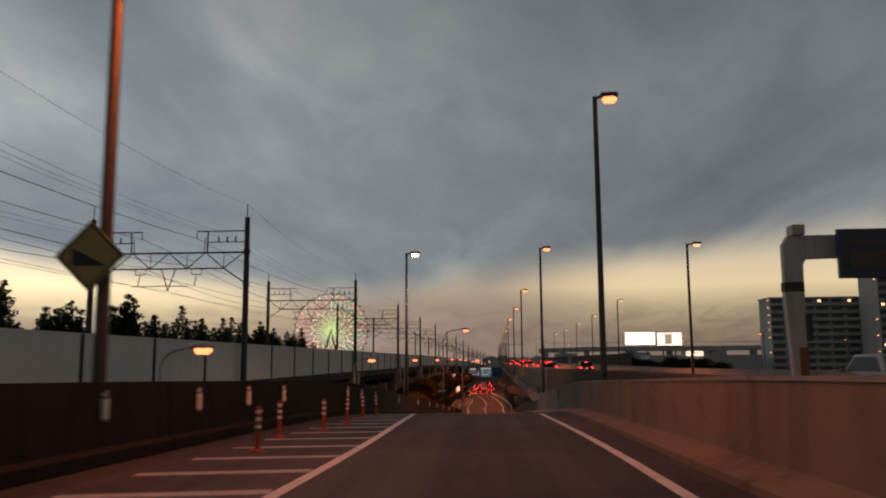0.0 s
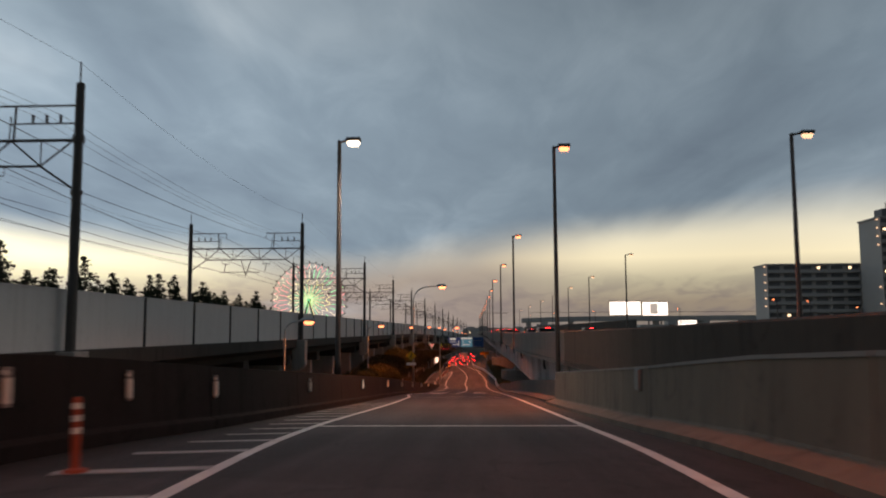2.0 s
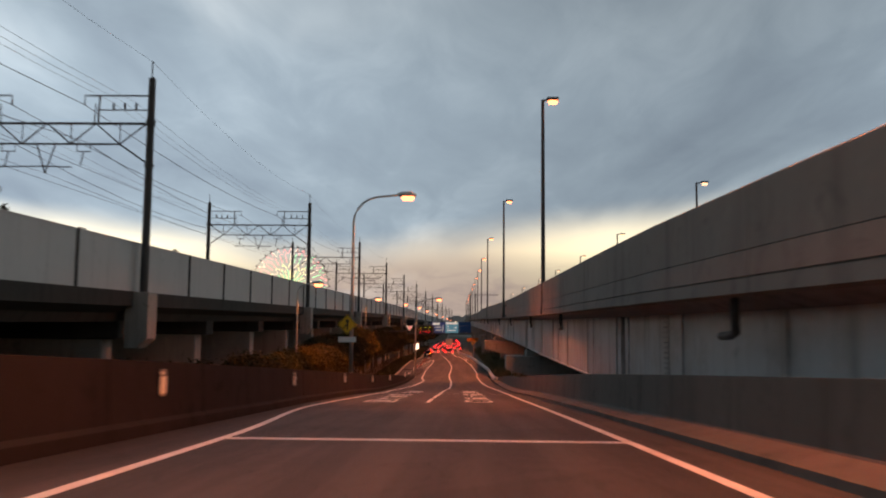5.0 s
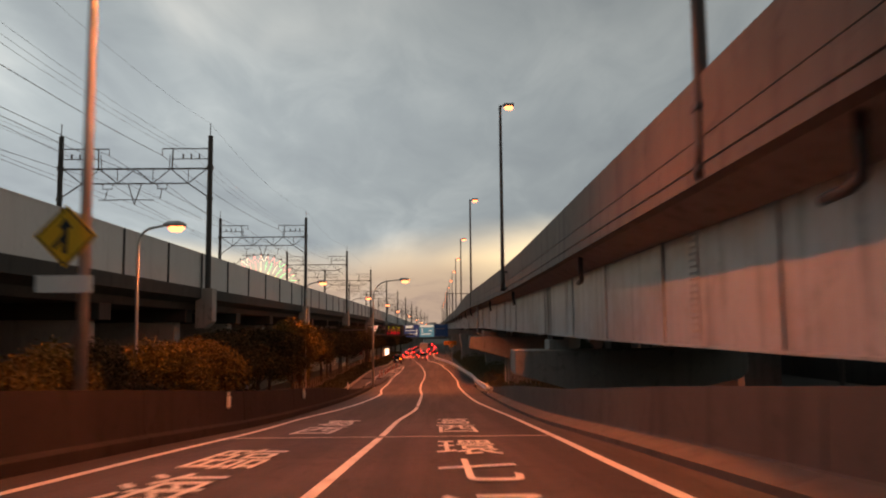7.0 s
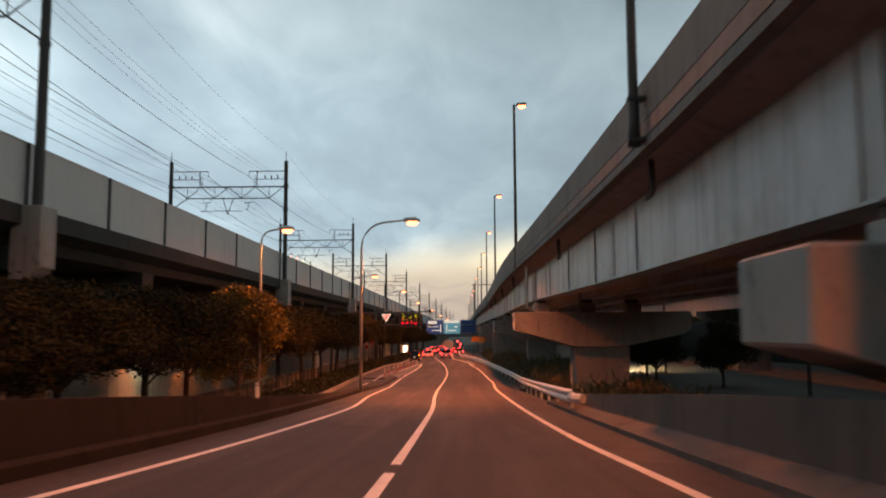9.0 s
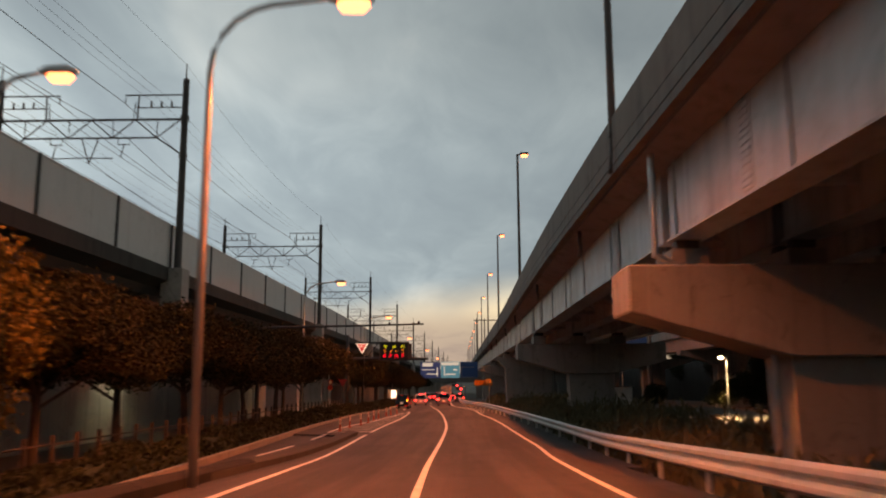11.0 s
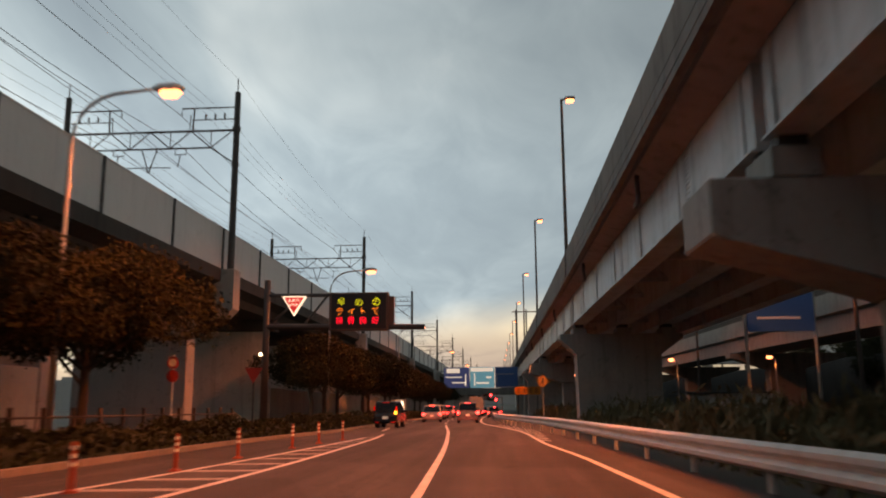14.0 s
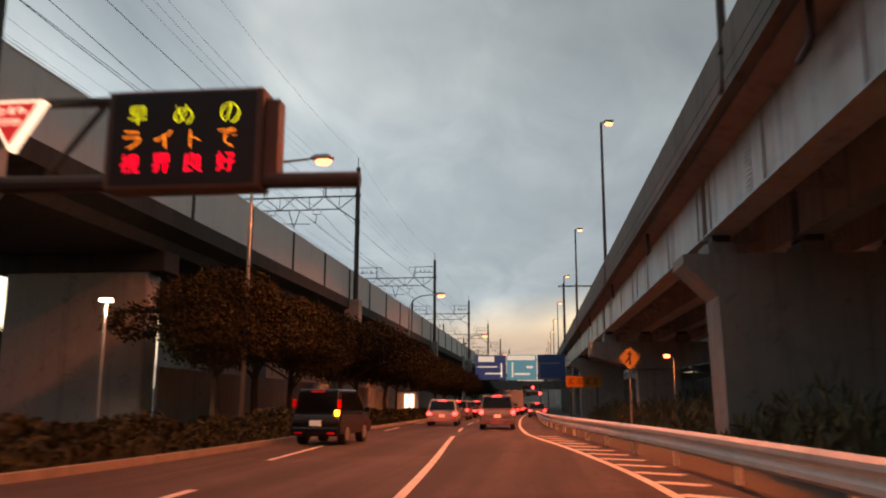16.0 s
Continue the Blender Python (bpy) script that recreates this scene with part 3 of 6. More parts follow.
# ---- parapets and guard rail ----
def build_parapets():
    # right of the ramp: tall barrier with a sloped foot, then a lower, darker one
    def section(h, foot, face):
        return lambda y: [(face - foot, road_z(y) - 0.1), (face - foot, road_z(y) + 0.10), (face - 0.05, road_z(y) + 0.22), (face - 0.03, road_z(y) + 0.25), (face, road_z(y) + h(y)),
                          (face + 0.22, road_z(y) + h(y)), (face + 0.24, road_z(y) - 0.1)]
    holder = tagged(new("ramp_parapet_right"), "weathered concrete parapet with a sloped kerb foot along the ramp", "parapet", kind="structure")
    for a in range(-88, 56, 9):
        bm = bmesh.new()
        sweep(bm, steps(a, min(a + 8.97, 58.4), 3), section(wall_right_h, 0.42, 3.45))
        wall = part("wall_section", bm, RAMP_WALL, holder)
        # added strip of paler concrete gives the wall its pale top edge
        bm = bmesh.new()
        sweep(bm, steps(a + 0.02, min(a + 8.95, 58.38), 3), lambda y: [(3.43, road_z(y) + wall_right_h(y)), (3.43, road_z(y) + wall_right_h(y) + 0.05), (3.69, road_z(y) + wall_right_h(y) + 0.05), (3.69, road_z(y) + wall_right_h(y))])
        part("coping", bm, CONCRETE, wall, "paler concrete strip added along the top edge")
        if a == 38:
            part("joint_cover", bevelled(boxes(((3.36, 38.45, road_z(38.6) + 0.72), (3.46, 38.85, road_z(38.6) + wall_right_h(38.6)))), 0.015), CONCRETE, wall, "pale box cover on the wall joint")
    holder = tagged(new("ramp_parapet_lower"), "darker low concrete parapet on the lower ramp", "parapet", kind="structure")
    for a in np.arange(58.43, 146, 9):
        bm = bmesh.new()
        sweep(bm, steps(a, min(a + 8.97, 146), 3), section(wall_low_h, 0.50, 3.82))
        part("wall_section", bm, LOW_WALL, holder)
    holder = tagged(new("ramp_parapet_left"), "near-black concrete parapet along the outer side of the ramp", "parapet", kind="structure")
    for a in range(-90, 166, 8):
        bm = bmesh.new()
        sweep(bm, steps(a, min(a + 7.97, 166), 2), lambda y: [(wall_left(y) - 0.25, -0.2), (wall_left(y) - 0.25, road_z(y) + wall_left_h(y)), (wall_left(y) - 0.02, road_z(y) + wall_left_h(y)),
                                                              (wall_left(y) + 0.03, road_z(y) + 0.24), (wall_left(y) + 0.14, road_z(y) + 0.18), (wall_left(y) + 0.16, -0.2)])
        part("wall_section", bm, DARK_WALL, holder)


def build_guard_rail():
    holder = thing("guard_rail", "white corrugated steel guard rail on short posts", "guard rail")
    wave = [(0.0, 0.30), (-0.08, 0.36), (-0.08, 0.43), (0.0, 0.49), (0.0, 0.53), (-0.08, 0.59), (-0.08, 0.66), (0.0, 0.72)]

    def rail(y):
        outer = [(guard_x(y) + u, road_z(y) + v) for u, v in wave]
        return outer + [(px + 0.012, pz) for px, pz in outer[::-1]]
    for a in range(139, 420, 12):
        bm = bmesh.new()
        sweep(bm, steps(a, a + 12.1, 2), rail)
        part("beam", bm, RAIL_STEEL, holder, smooth=False)
    for y in range(140, 420, 4):
        bm = tubes(([(guard_x(y) + 0.1, y, road_z(y) - 0.3), (guard_x(y) + 0.1, y, road_z(y) + 0.66)], 0.06, 8))
        box(bm, (guard_x(y) - 0.0, y - 0.05, road_z(y) + 0.36), (guard_x(y) + 0.08, y + 0.05, road_z(y) + 0.56))
        part("post", bm, RAIL_STEEL, holder)
    bm = bmesh.new()
    tube(bm, [(guard_x(139) + 0.0, 139.2, road_z(139) + 0.5), (guard_x(139) + 0.05, 138.6, road_z(139) + 0.48), (guard_x(139) + 0.22, 138.4, road_z(139) + 0.5)], 0.15, 8)
    part("end_cap", bm, RAIL_STEEL, holder)


build_parapets()
build_guard_rail()


# ---- elevated expressway on the right ----
PIERS = [8, 46, 85, 124, 165, 203, 241, 279.5, 318, 356, 394, 432]


def build_expressway():
    holder = tagged(new("expressway_viaduct"), "elevated expressway viaduct with concrete parapet, painted girders and piers", "viaduct", kind="structure")
    # parapet panels, with two grooves along their outer face and a lip at the top
    a = -90.0
    while a < 700:
        b = a + (10.0 if a < 460 else 40.0)
        bm = bmesh.new()

        def fascia(y):
            x, z = edge_x(y), edge_z(y)
            return [(x + 0.05, z), (x, z - 0.04), (x, z - 0.945), (x + 0.014, z - 0.95), (x + 0.014, z - 0.965), (x, z - 0.97), (x - 0.02, z - 1.335), (x + 0.012, z - 1.345),
                    (x + 0.012, z - 1.362), (x - 0.02, z - 1.37), (x - 0.02, z - 1.58), (x + 0.16, z - 1.62), (x + 0.42, z - 1.45), (x + 0.42, z - 1.15), (x + 0.27, z - 1.0), (x + 0.25, z)]
        sweep(bm, [a + 0.012, (a + b) / 2, b - 0.012], fascia)
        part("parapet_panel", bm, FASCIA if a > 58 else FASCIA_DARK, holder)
        a = b
    bm = bmesh.new()
    sweep(bm, steps(-90, 700, 10), lambda y: [(edge_x(y) + 0.3, edge_z(y) - 1.10), (15.6, edge_z(y) - 1.0), (15.6, edge_z(y) - 1.5), (edge_x(y) + 1.25, edge_z(y) - 1.78), (edge_x(y) + 0.3, edge_z(y) - 1.46)])
    part("deck", bm, SOFFIT, holder, "stained grey concrete deck slab")
    bm = bmesh.new()
    sweep(bm, steps(-90, 700, 10), lambda y: [(15.3, edge_z(y) - 1.9), (15.3, edge_z(y) - 0.1), (15.55, edge_z(y) - 0.1), (15.65, edge_z(y) - 1.9)])
    part("far_parapet", bm, CONCRETE, holder)
    # girders, one for each span, with stiffeners on the outer one
    spans = list(zip(PIERS[:-1], PIERS[1:])) + [(432, 560)]
    for k, (a, b) in enumerate(spans):
        a, b = a + 0.35, b - 0.35
        for i, gx in enumerate((0.0, 2.8, 5.6, 8.4)):
            bm = bmesh.new()
            sweep(bm, steps(a, b, 12), lambda y: [(girder_x(y) + gx, edge_z(y) - 1.62), (girder_x(y) + gx, girder_low(y) + 0.05), (girder_x(y) + gx - 0.10, girder_low(y) + 0.05), (girder_x(y) + gx - 0.10, girder_low(y)),
                                                  (girder_x(y) + gx + 0.75, girder_low(y)), (girder_x(y) + gx + 0.75, girder_low(y) + 0.05), (girder_x(y) + gx + 0.6, girder_low(y) + 0.05), (girder_x(y) + gx + 0.6, edge_z(y) - 1.62)])
            girder = part("girder", bm, GIRDER, holder)
            if i == 0:
                for y in steps(a + 0.6, b - 0.6, 6.2):
                    x = girder_x(y) + gx
                    part("stiffener", boxes(((x - 0.05, y - 0.012, girder_low(y) + 0.06), (x + 0.01, y + 0.012, edge_z(y) - 1.66))), GIRDER, girder)
        for y in steps(a + 3.7, b - 3.7, 6.2):
            x, low = girder_x(y), girder_low(y)
            bm = boxes(*[((x + g + 0.6, y - 0.06, low + 0.55), (x + g + 2.8, y + 0.06, low + 0.75)) for g in (0.0, 2.8, 5.6)])
            for g in (0.0, 2.8, 5.6):
                tube(bm, [(x + g + 0.6, y, low + 0.7), (x + g + 1.7, y, edge_z(y) - 1.8)], 0.05, 5)
                tube(bm, [(x + g + 2.8, y, low + 0.7), (x + g + 1.7, y, edge_z(y) - 1.8)], 0.05, 5)
            part("cross_frame", bm, GIRDER, holder)
        # rain pipe brackets under the deck edge
        for y in (a + 9, a + 25.5):
            x = edge_x(y) + 0.48
            bm = tubes(([(x, y, edge_z(y) - 1.5), (x, y, edge_z(y) - 1.95), (x + 0.05, y + 0.12, edge_z(y) - 2.15), (x + 0.1, y + 0.5, edge_z(y) - 2.22), (x + 0.12, y + 1.1, edge_z(y) - 2.24)], 0.075, 8))
            part("rain_pipe", bm, STEEL, holder, "dark elbow rain pipe", smooth=True)
        # bolted splice plates on the outer girder
        for y in (a + 5.6, a + 17.0, b - 5.2):
            x, low, high = girder_x(y), girder_low(y), edge_z(y) - 1.75
            plate = part("splice_plate", bevelled(boxes(((x - 0.022, y - 0.24, low + 0.12), (x + 0.01, y + 0.24, high))), 0.006), GIRDER, holder, "bolted steel splice plate")
            bm = bmesh.new()
            for z in steps(low + 0.2, high - 0.08, 0.13):
                for dy in (-0.17, -0.07, 0.07, 0.17):
                    box(bm, (x - 0.045, y + dy - 0.02, z - 0.02), (x - 0.02, y + dy + 0.02, z + 0.02))
            part("bolt_rows", bm, GIRDER, plate)
    for y in PIERS:
        x = {8: 5.2, 46: 5.2, 85: 5.0, 124: 3.56, 165: 3.25, 203: 3.56}.get(y, 3.55)
        dz = {124: -0.25}.get(y, 0.0)
        mid = y + {124: -0.25, 165: -0.95, 203: 0.35}.get(y, 0.0)
        base = ground_z(y) - 0.3
        bm = bmesh.new()
        wide = y in (241, 318, 394)
        if wide:   # wall pier with a flared shoulder
            slab(bm, [(3.9, 5.45), (3.9, 5.15), (4.9, 4.15), (5.0, base), (10.1, base), (10.2, 4.15), (11.6, 5.15), (11.6, 5.45)], "y", y - 0.95, y + 0.95)
            col = part("pier", bm, PIER, holder, "pale concrete wall pier with flared shoulders")
        else:      # hammerhead: a deep cross beam on a column set back
            slab(bm, [(x, 5.28 + dz), (x, 4.22 + dz), (x + 0.9, 3.98 + dz), (x + 3.6, 3.2 + dz), (x + 6.4, 3.2 + dz), (x + 10, 3.95 + dz), (x + 10.4, 4.22 + dz), (x + 10.4, 5.28 + dz)], "y", mid - 1.05, mid + 1.05)
            bevelled(bm, 0.04)
            col = part("pier", bm, PIER, holder, "pale concrete hammerhead pier")
            bm = bmesh.new()
            slab(bm, [(x + 3.7, base), (x + 3.6, 3.22 + dz), (x + 6.8, 3.22 + dz), (x + 6.7, base)], "y", mid - 0.8, mid + 0.8)
            part("column", bm, PIER, col)
        for gx in (0.05, 2.85, 5.65):
            top = (5.44 if wide else 5.27) + dz
            part("plinth", bevelled(boxes(((girder_x(y) + gx - 0.15, y - 0.75, top), (girder_x(y) + gx + 0.75, y + 0.75, girder_low(y) - 0.22))), 0.02), PIER, col)
            top = girder_low(y) - 0.23
            part("bearing", boxes(((girder_x(y) + gx, y - 0.7, top), (girder_x(y) + gx + 0.55, y - 0.3, girder_low(y) - 0.01)), ((girder_x(y) + gx, y + 0.3, top), (girder_x(y) + gx + 0.55, y + 0.7, girder_low(y) - 0.01))), STEEL, col)
        if y != 165:
            continue
        # downpipe on the pier
        bm = tubes(([(edge_x(y) + 0.5, y - 1.25, edge_z(y) - 1.6), (edge_x(y) + 0.5, y - 1.25, 5.6), (x + 3.4, y - 1.25, 4.2), (x + 3.4, y - 1.25, base)], 0.09, 8))
        part("rain_pipe", bm, GALV, col)


def build_second_viaduct():
    """The other carriageway on its own viaduct, seen under and over the first."""
    holder = tagged(new("far_viaduct"), "pale viaduct of the other carriageway seen beneath the expressway", "viaduct", kind="structure")
    line, low = 25.0, 6.15
    a = -80.0
    while a < 640:
        bm = bmesh.new()
        sweep(bm, [a + 0.02, a + 19.98], lambda y: [(line, low + 3.05), (line, low + 1.5), (line + 0.5, low + 1.4), (line + 0.5, low), (line + 1.1, low), (line + 1.2, low + 1.4),
                                                    (line + 14, low + 1.4), (line + 14, low + 2.0), (line + 0.25, low + 2.0), (line + 0.25, low + 3.05)])
        part("deck", bm, FAR_CONCRETE, holder)
        a += 20
    # dark panels added above the parapet to block the sky behind it
    for y in (*range(148, 260, 8), *range(272, 420, 8)):
        part("noise_barrier", boxes(((line + 0.06, y + 0.03, low + 3.05), (line + 0.18, y + 7.97, low + 5.3))), DARK_CONCRETE, holder, "dark panel added on the far viaduct to block the sky")
    for y in range(-64, 640, 38):
        bm = bmesh.new()
        slab(bm, [(line - 0.1, low), (line - 0.1, low - 0.5), (line + 4, low - 1.7), (line + 4.2, -6.5), (line + 7.4, -6.5), (line + 7.6, low - 1.7), (line + 12, low - 0.5), (line + 12, low)], "y", y - 0.9, y + 0.9)
        part("pier", bm, FAR_CONCRETE, holder)


build_expressway()
build_second_viaduct()


# ---- elevated railway on the left ----
def build_railway():
    holder = tagged(new("railway_viaduct"), "elevated railway viaduct with grey sound-wall panels on dark concrete columns", "viaduct", kind="structure")
    pan = boxes(((-0.12, 0.03, 9.12), (0.0, 7.40, 11.62)))
    box(pan, (-0.14, 0.03, 11.62), (0.03, 7.40, 11.68))
    panel = mesh_of("panel", pan, PANEL)
    post = mesh_of("post", boxes(((-0.10, -0.07, 8.9), (0.09, 0.07, 11.66))), STEEL)
    y = 41.33 - 7.45 * 18
    while y < 760:
        dx, dz = rail_dx(y), rail_dz(y)
        turn = math.degrees(math.atan2(rail_dx(y + 7.45) - dx, 7.45))
        tilt = math.degrees(math.atan2(rail_dz(y + 7.45) - dz, 7.45))
        for name, me in (("panel", panel), ("post", post)):
            ob = part(name, me, None, holder)
            ob.matrix_basis = pose(-17.0 + dx, y, dz, tilt, 0, -turn)
        y += 7.45
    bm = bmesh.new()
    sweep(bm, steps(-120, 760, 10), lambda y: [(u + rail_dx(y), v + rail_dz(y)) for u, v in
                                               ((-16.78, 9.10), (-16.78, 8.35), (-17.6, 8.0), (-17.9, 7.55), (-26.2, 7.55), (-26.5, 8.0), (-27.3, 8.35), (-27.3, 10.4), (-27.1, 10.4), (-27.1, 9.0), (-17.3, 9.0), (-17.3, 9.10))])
    part("deck", bm, DARK_CONCRETE, holder, "dark concrete track deck")
    # wall piers, three bays to a mast spacing
    bm = bmesh.new()
    slab(bm, [(-25.4, -3.5), (-25.4, 6.7), (-18.6, 6.7), (-18.6, -3.5)], "y", -0.65, 0.65)
    pier = mesh_of("pier", bevelled(bm, 0.06), PIER)
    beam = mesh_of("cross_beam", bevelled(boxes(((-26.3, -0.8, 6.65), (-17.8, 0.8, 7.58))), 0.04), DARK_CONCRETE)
    for k in range(-21, 27):
        y = 235.0 + 14.92 * k
        ob = part("cross_beam", beam, None, holder)
        ob.matrix_basis = pose(rail_dx(y), y, rail_dz(y))
        ob = part("pier", pier, None, holder)
        ob.matrix_basis = pose(rail_dx(y), y, rail_dz(y))
    # concrete corbels that carry the masts
    bm = bmesh.new()
    slab(bm, [(-17.2, 6.2), (-16.5, 6.2), (-16.0, 6.7), (-16.0, 9.08), (-17.2, 9.08)], "y", -0.62, 0.62)
    cor = mesh_of("corbel", bevelled(bm, 0.03), PIER)
    for y in MASTS:
        ob = part("corbel", cor, None, holder)
        ob.matrix_basis = pose(rail_dx(y), y, rail_dz(y))


MASTS = [-34.5, 10.2, 55.0, 100.0, 145.6, 190.2, 235.0, 279.7, 324.4, 368.8, 413.5, 458.2, 503, 548, 593, 638]


def build_portals():
    """Catenary portals: two masts, a light truss between them, signal-wire brackets on top and drop arms for the contact wires."""
    first = None
    for y in MASTS:
        m = pose(rail_dx(y), y, rail_dz(y), 0, 0, -math.degrees(math.atan2(rail_dx(y + 5) - rail_dx(y - 5), 10)))
        if first:
            copy_thing(first, m)
            continue
        first = thing("catenary_portal", "dark steel railway catenary portal with lattice beam and wire brackets", "catenary portal", "catenary portals along the railway")
        first.matrix_basis = m
        for x in (-16.5, -27.5):
            s = 1 if x > -20 else -1
            bm = tubes(([(x, 0, 9.0), (x, 0, 14.5), (x, 0, 20.4)], [0.21, 0.20, 0.18], 10))
            mast = part("mast", bm, STEEL, first)
            part("spike", tubes(([(x - 0.02, 0, 20.4), (x - 0.02, 0, 21.35)], 0.035, 6)), STEEL, mast)
            part("band", tubes(([(x, 0, 17.85), (x, 0, 18.15)], 0.25, 10)), STEEL, mast)
            part("band", tubes(([(x, 0, 15.6), (x, 0, 15.8)], 0.24, 10)), STEEL, mast)
            # bracket above the beam, towards the tracks
            e = x - s * 3.55
            bm = tubes(([(x, 0, 19.45), (e, 0, 19.45), (e, 0, 18.95)], 0.045, 6), ([(x, 0, 18.68), (x - s * 2.9, 0, 18.68)], 0.035, 6),
                       ([(x - s * 2.75, 0, 19.45), (x - s * 2.8, 0, 18.0)], 0.05, 6), ([(x - s * 3.0, 0, 18.0), (x - s * 2.95, 0, 19.0)], 0.03, 6))
            br = part("wire_bracket", bm, STEEL, first)
            for k in (0.45, 1.05, 1.65):
                part("insulator", tubes(([(x - s * (0.35 + k), 0, 18.70), (x - s * (0.35 + k), 0, 19.05)], 0.06, 6)), STEEL, br)
        # lattice beam: top and bottom chords, diagonals, end braces
        rows = [([(-27.5, 0, 17.95), (-16.5, 0, 17.95)], 0.07, 6), ([(-25.9, 0, 16.85), (-18.1, 0, 16.85)], 0.055, 6),
                ([(-16.5, 0, 15.75), (-18.1, 0, 16.85)], 0.05, 6), ([(-27.5, 0, 15.75), (-25.9, 0, 16.85)], 0.05, 6)]
        xs = [-27.3, -25.9, -24.6, -23.3, -22.0, -20.7, -19.4, -18.1, -16.7]
        for i, (p, q) in enumerate(zip(xs, xs[1:])):
            rows.append(([(p, 0, 17.95 if i % 2 == 0 else 16.85), (q, 0, 16.85 if i % 2 == 0 else 17.95)], 0.04, 5))
        for p in (-25.9, -23.3, -20.7, -18.1):
            rows.append(([(p, 0, 16.85), (p, 0, 17.95)], 0.03, 5))
        part("beam", tubes(*rows), STEEL, first)
        for x in (-24.0, -20.0):
            rows = [([(x - 0.35, 0, 16.85), (x - 0.35, 0, 16.45), (x + 0.35, 0, 16.45), (x + 0.35, 0, 16.85)], 0.035, 5),
                    ([(x, 0, 16.45), (x - 0.15, 0, 15.65)], 0.035, 5), ([(x - 0.6, 0, 15.62), (x + 2.1 * (1 if x < -22 else -1), 0, 15.66)], 0.035, 5)]
            part("drop_arm", tubes(*rows), STEEL, first)
        part("drop_arm", tubes(([(-22.5, 0, 16.85), (-22.0, 0, 15.3)], 0.04, 5), ([(-21.5, 0, 16.85), (-22.0, 0, 15.3)], 0.04, 5)), STEEL, first)


def build_wires():
    """Wires sag between the masts."""
    for x, z, sag, r in ((-17.3, 19.06, 0.7, 0.008), (-17.9, 19.06, 0.75, 0.008), (-18.5, 19.06, 0.7, 0.008), (-16.52, 21.3, 0.9, 0.007), (-20.05, 18.95, 0.55, 0.02), (-23.95, 18.95, 0.55, 0.02),
                         (-25.5, 19.06, 0.75, 0.008), (-26.7, 19.06, 0.7, 0.008), (-20.0, 15.6, 0.0, 0.014), (-24.0, 15.6, 0.0, 0.014), (-20.0, 17.0, 1.0, 0.018), (-24.0, 17.0, 1.0, 0.018), (-22.0, 15.3, 0.3, 0.012)):
        bm = bmesh.new()
        pts = []
        for a, b in zip(MASTS, MASTS[1:]):
            for k in range(6):
                t = k / 6
                y = a + (b - a) * t
                pts.append((x + rail_dx(y), y, z + rail_dz(y) - 4 * sag * t * (1 - t)))
        tube(bm, pts, r, 5)
        tagged(part("overhead_wire", bm, STEEL), "thin dark overhead railway wire sagging between portals", "wire", group="overhead wires")


build_railway()
build_portals()
build_wires()


# ---- street lamps ----
def tall_lamp(place, base, height, lit, group, color="orange", reach=0.7, label="tall dark pole with a small glowing sodium lamp head", lean=1, size=0.6):
    """A straight tapered pole with a short arm and a flat lantern."""
    ob = thing("street_lamp", label, "street lamp", group, place=place)
    bm = tubes(([(0, 0, base), (0, 0, base + 0.5), (0, 0, height * 0.5), (0, 0, height)], [0.15, 0.125, 0.11, 0.08], 10))
    pole = part("pole", bm, POLE, ob, smooth=True)
    part("arm", tubes(([(0, 0, height - 0.08), (lean * reach * 0.5, 0, height), (lean * reach, 0, height + 0.02)], 0.05, 8)), POLE, ob)
    s = (0, lean * size)
    at = lean * reach * 0.55
    bm = boxes(((min(s) + at, -0.16, height - 0.04), (max(s) + at, 0.16, height + 0.12)))
    part("lantern", bevelled(bm, 0.04), STEEL, ob)
    bm = bmesh.new()
    tube(bm, [(at + lean * size * u, 0, height - 0.07 - d) for u, d in ((0.12, 0.0), (0.25, 0.04), (0.75, 0.05), (0.9, 0.0))], [0.05, 0.13, 0.13, 0.05], 10)
    part("lens", bm, lit, ob, "glowing lamp lens", smooth=True)
    return ob


def curved_lamp(place, base, height, reach, lit, label="slim grey pole curving over to a glowing sodium lamp", lantern=1.0):
    ob = thing("street_lamp", label, "street lamp", "curved street lamps", place=place)
    r = min(1.6, reach * 0.55)
    pts, rad = [(0, 0, base), (0, 0, (base + height) / 2), (0, 0, height - r)], [0.10, 0.085, 0.065]
    for k in range(1, 6):
        a = math.radians(82 * k / 5)
        pts.append((r * (1 - math.cos(a)), 0, height - r + r * math.sin(a)))
        rad.append(0.06)
    pts.append((reach, 0, height + 0.12))
    rad.append(0.045)
    part("pole", tubes((pts, rad, 8)), GALV, ob, smooth=True)
    bm = bmesh.new()
    tube(bm, [(reach - 0.25, 0, height + 0.12), (reach - 0.05, 0, height + 0.14), (reach + 0.45 * lantern, 0, height + 0.13), (reach + 0.75 * lantern, 0, height + 0.09)], [0.06, 0.14, 0.17, 0.06], 10)
    part("lantern", bm, GALV, ob, smooth=True)
    bm = bmesh.new()
    tube(bm, [(reach + 0.0, 0, height + 0.0), (reach + 0.1, 0, height - 0.05), (reach + 0.5 * lantern, 0, height - 0.05), (reach + 0.66 * lantern, 0, height + 0.0)], [0.07, 0.15, 0.16, 0.06], 10)
    part("lens", bm, lit, ob, "glowing lamp lens")
    return ob


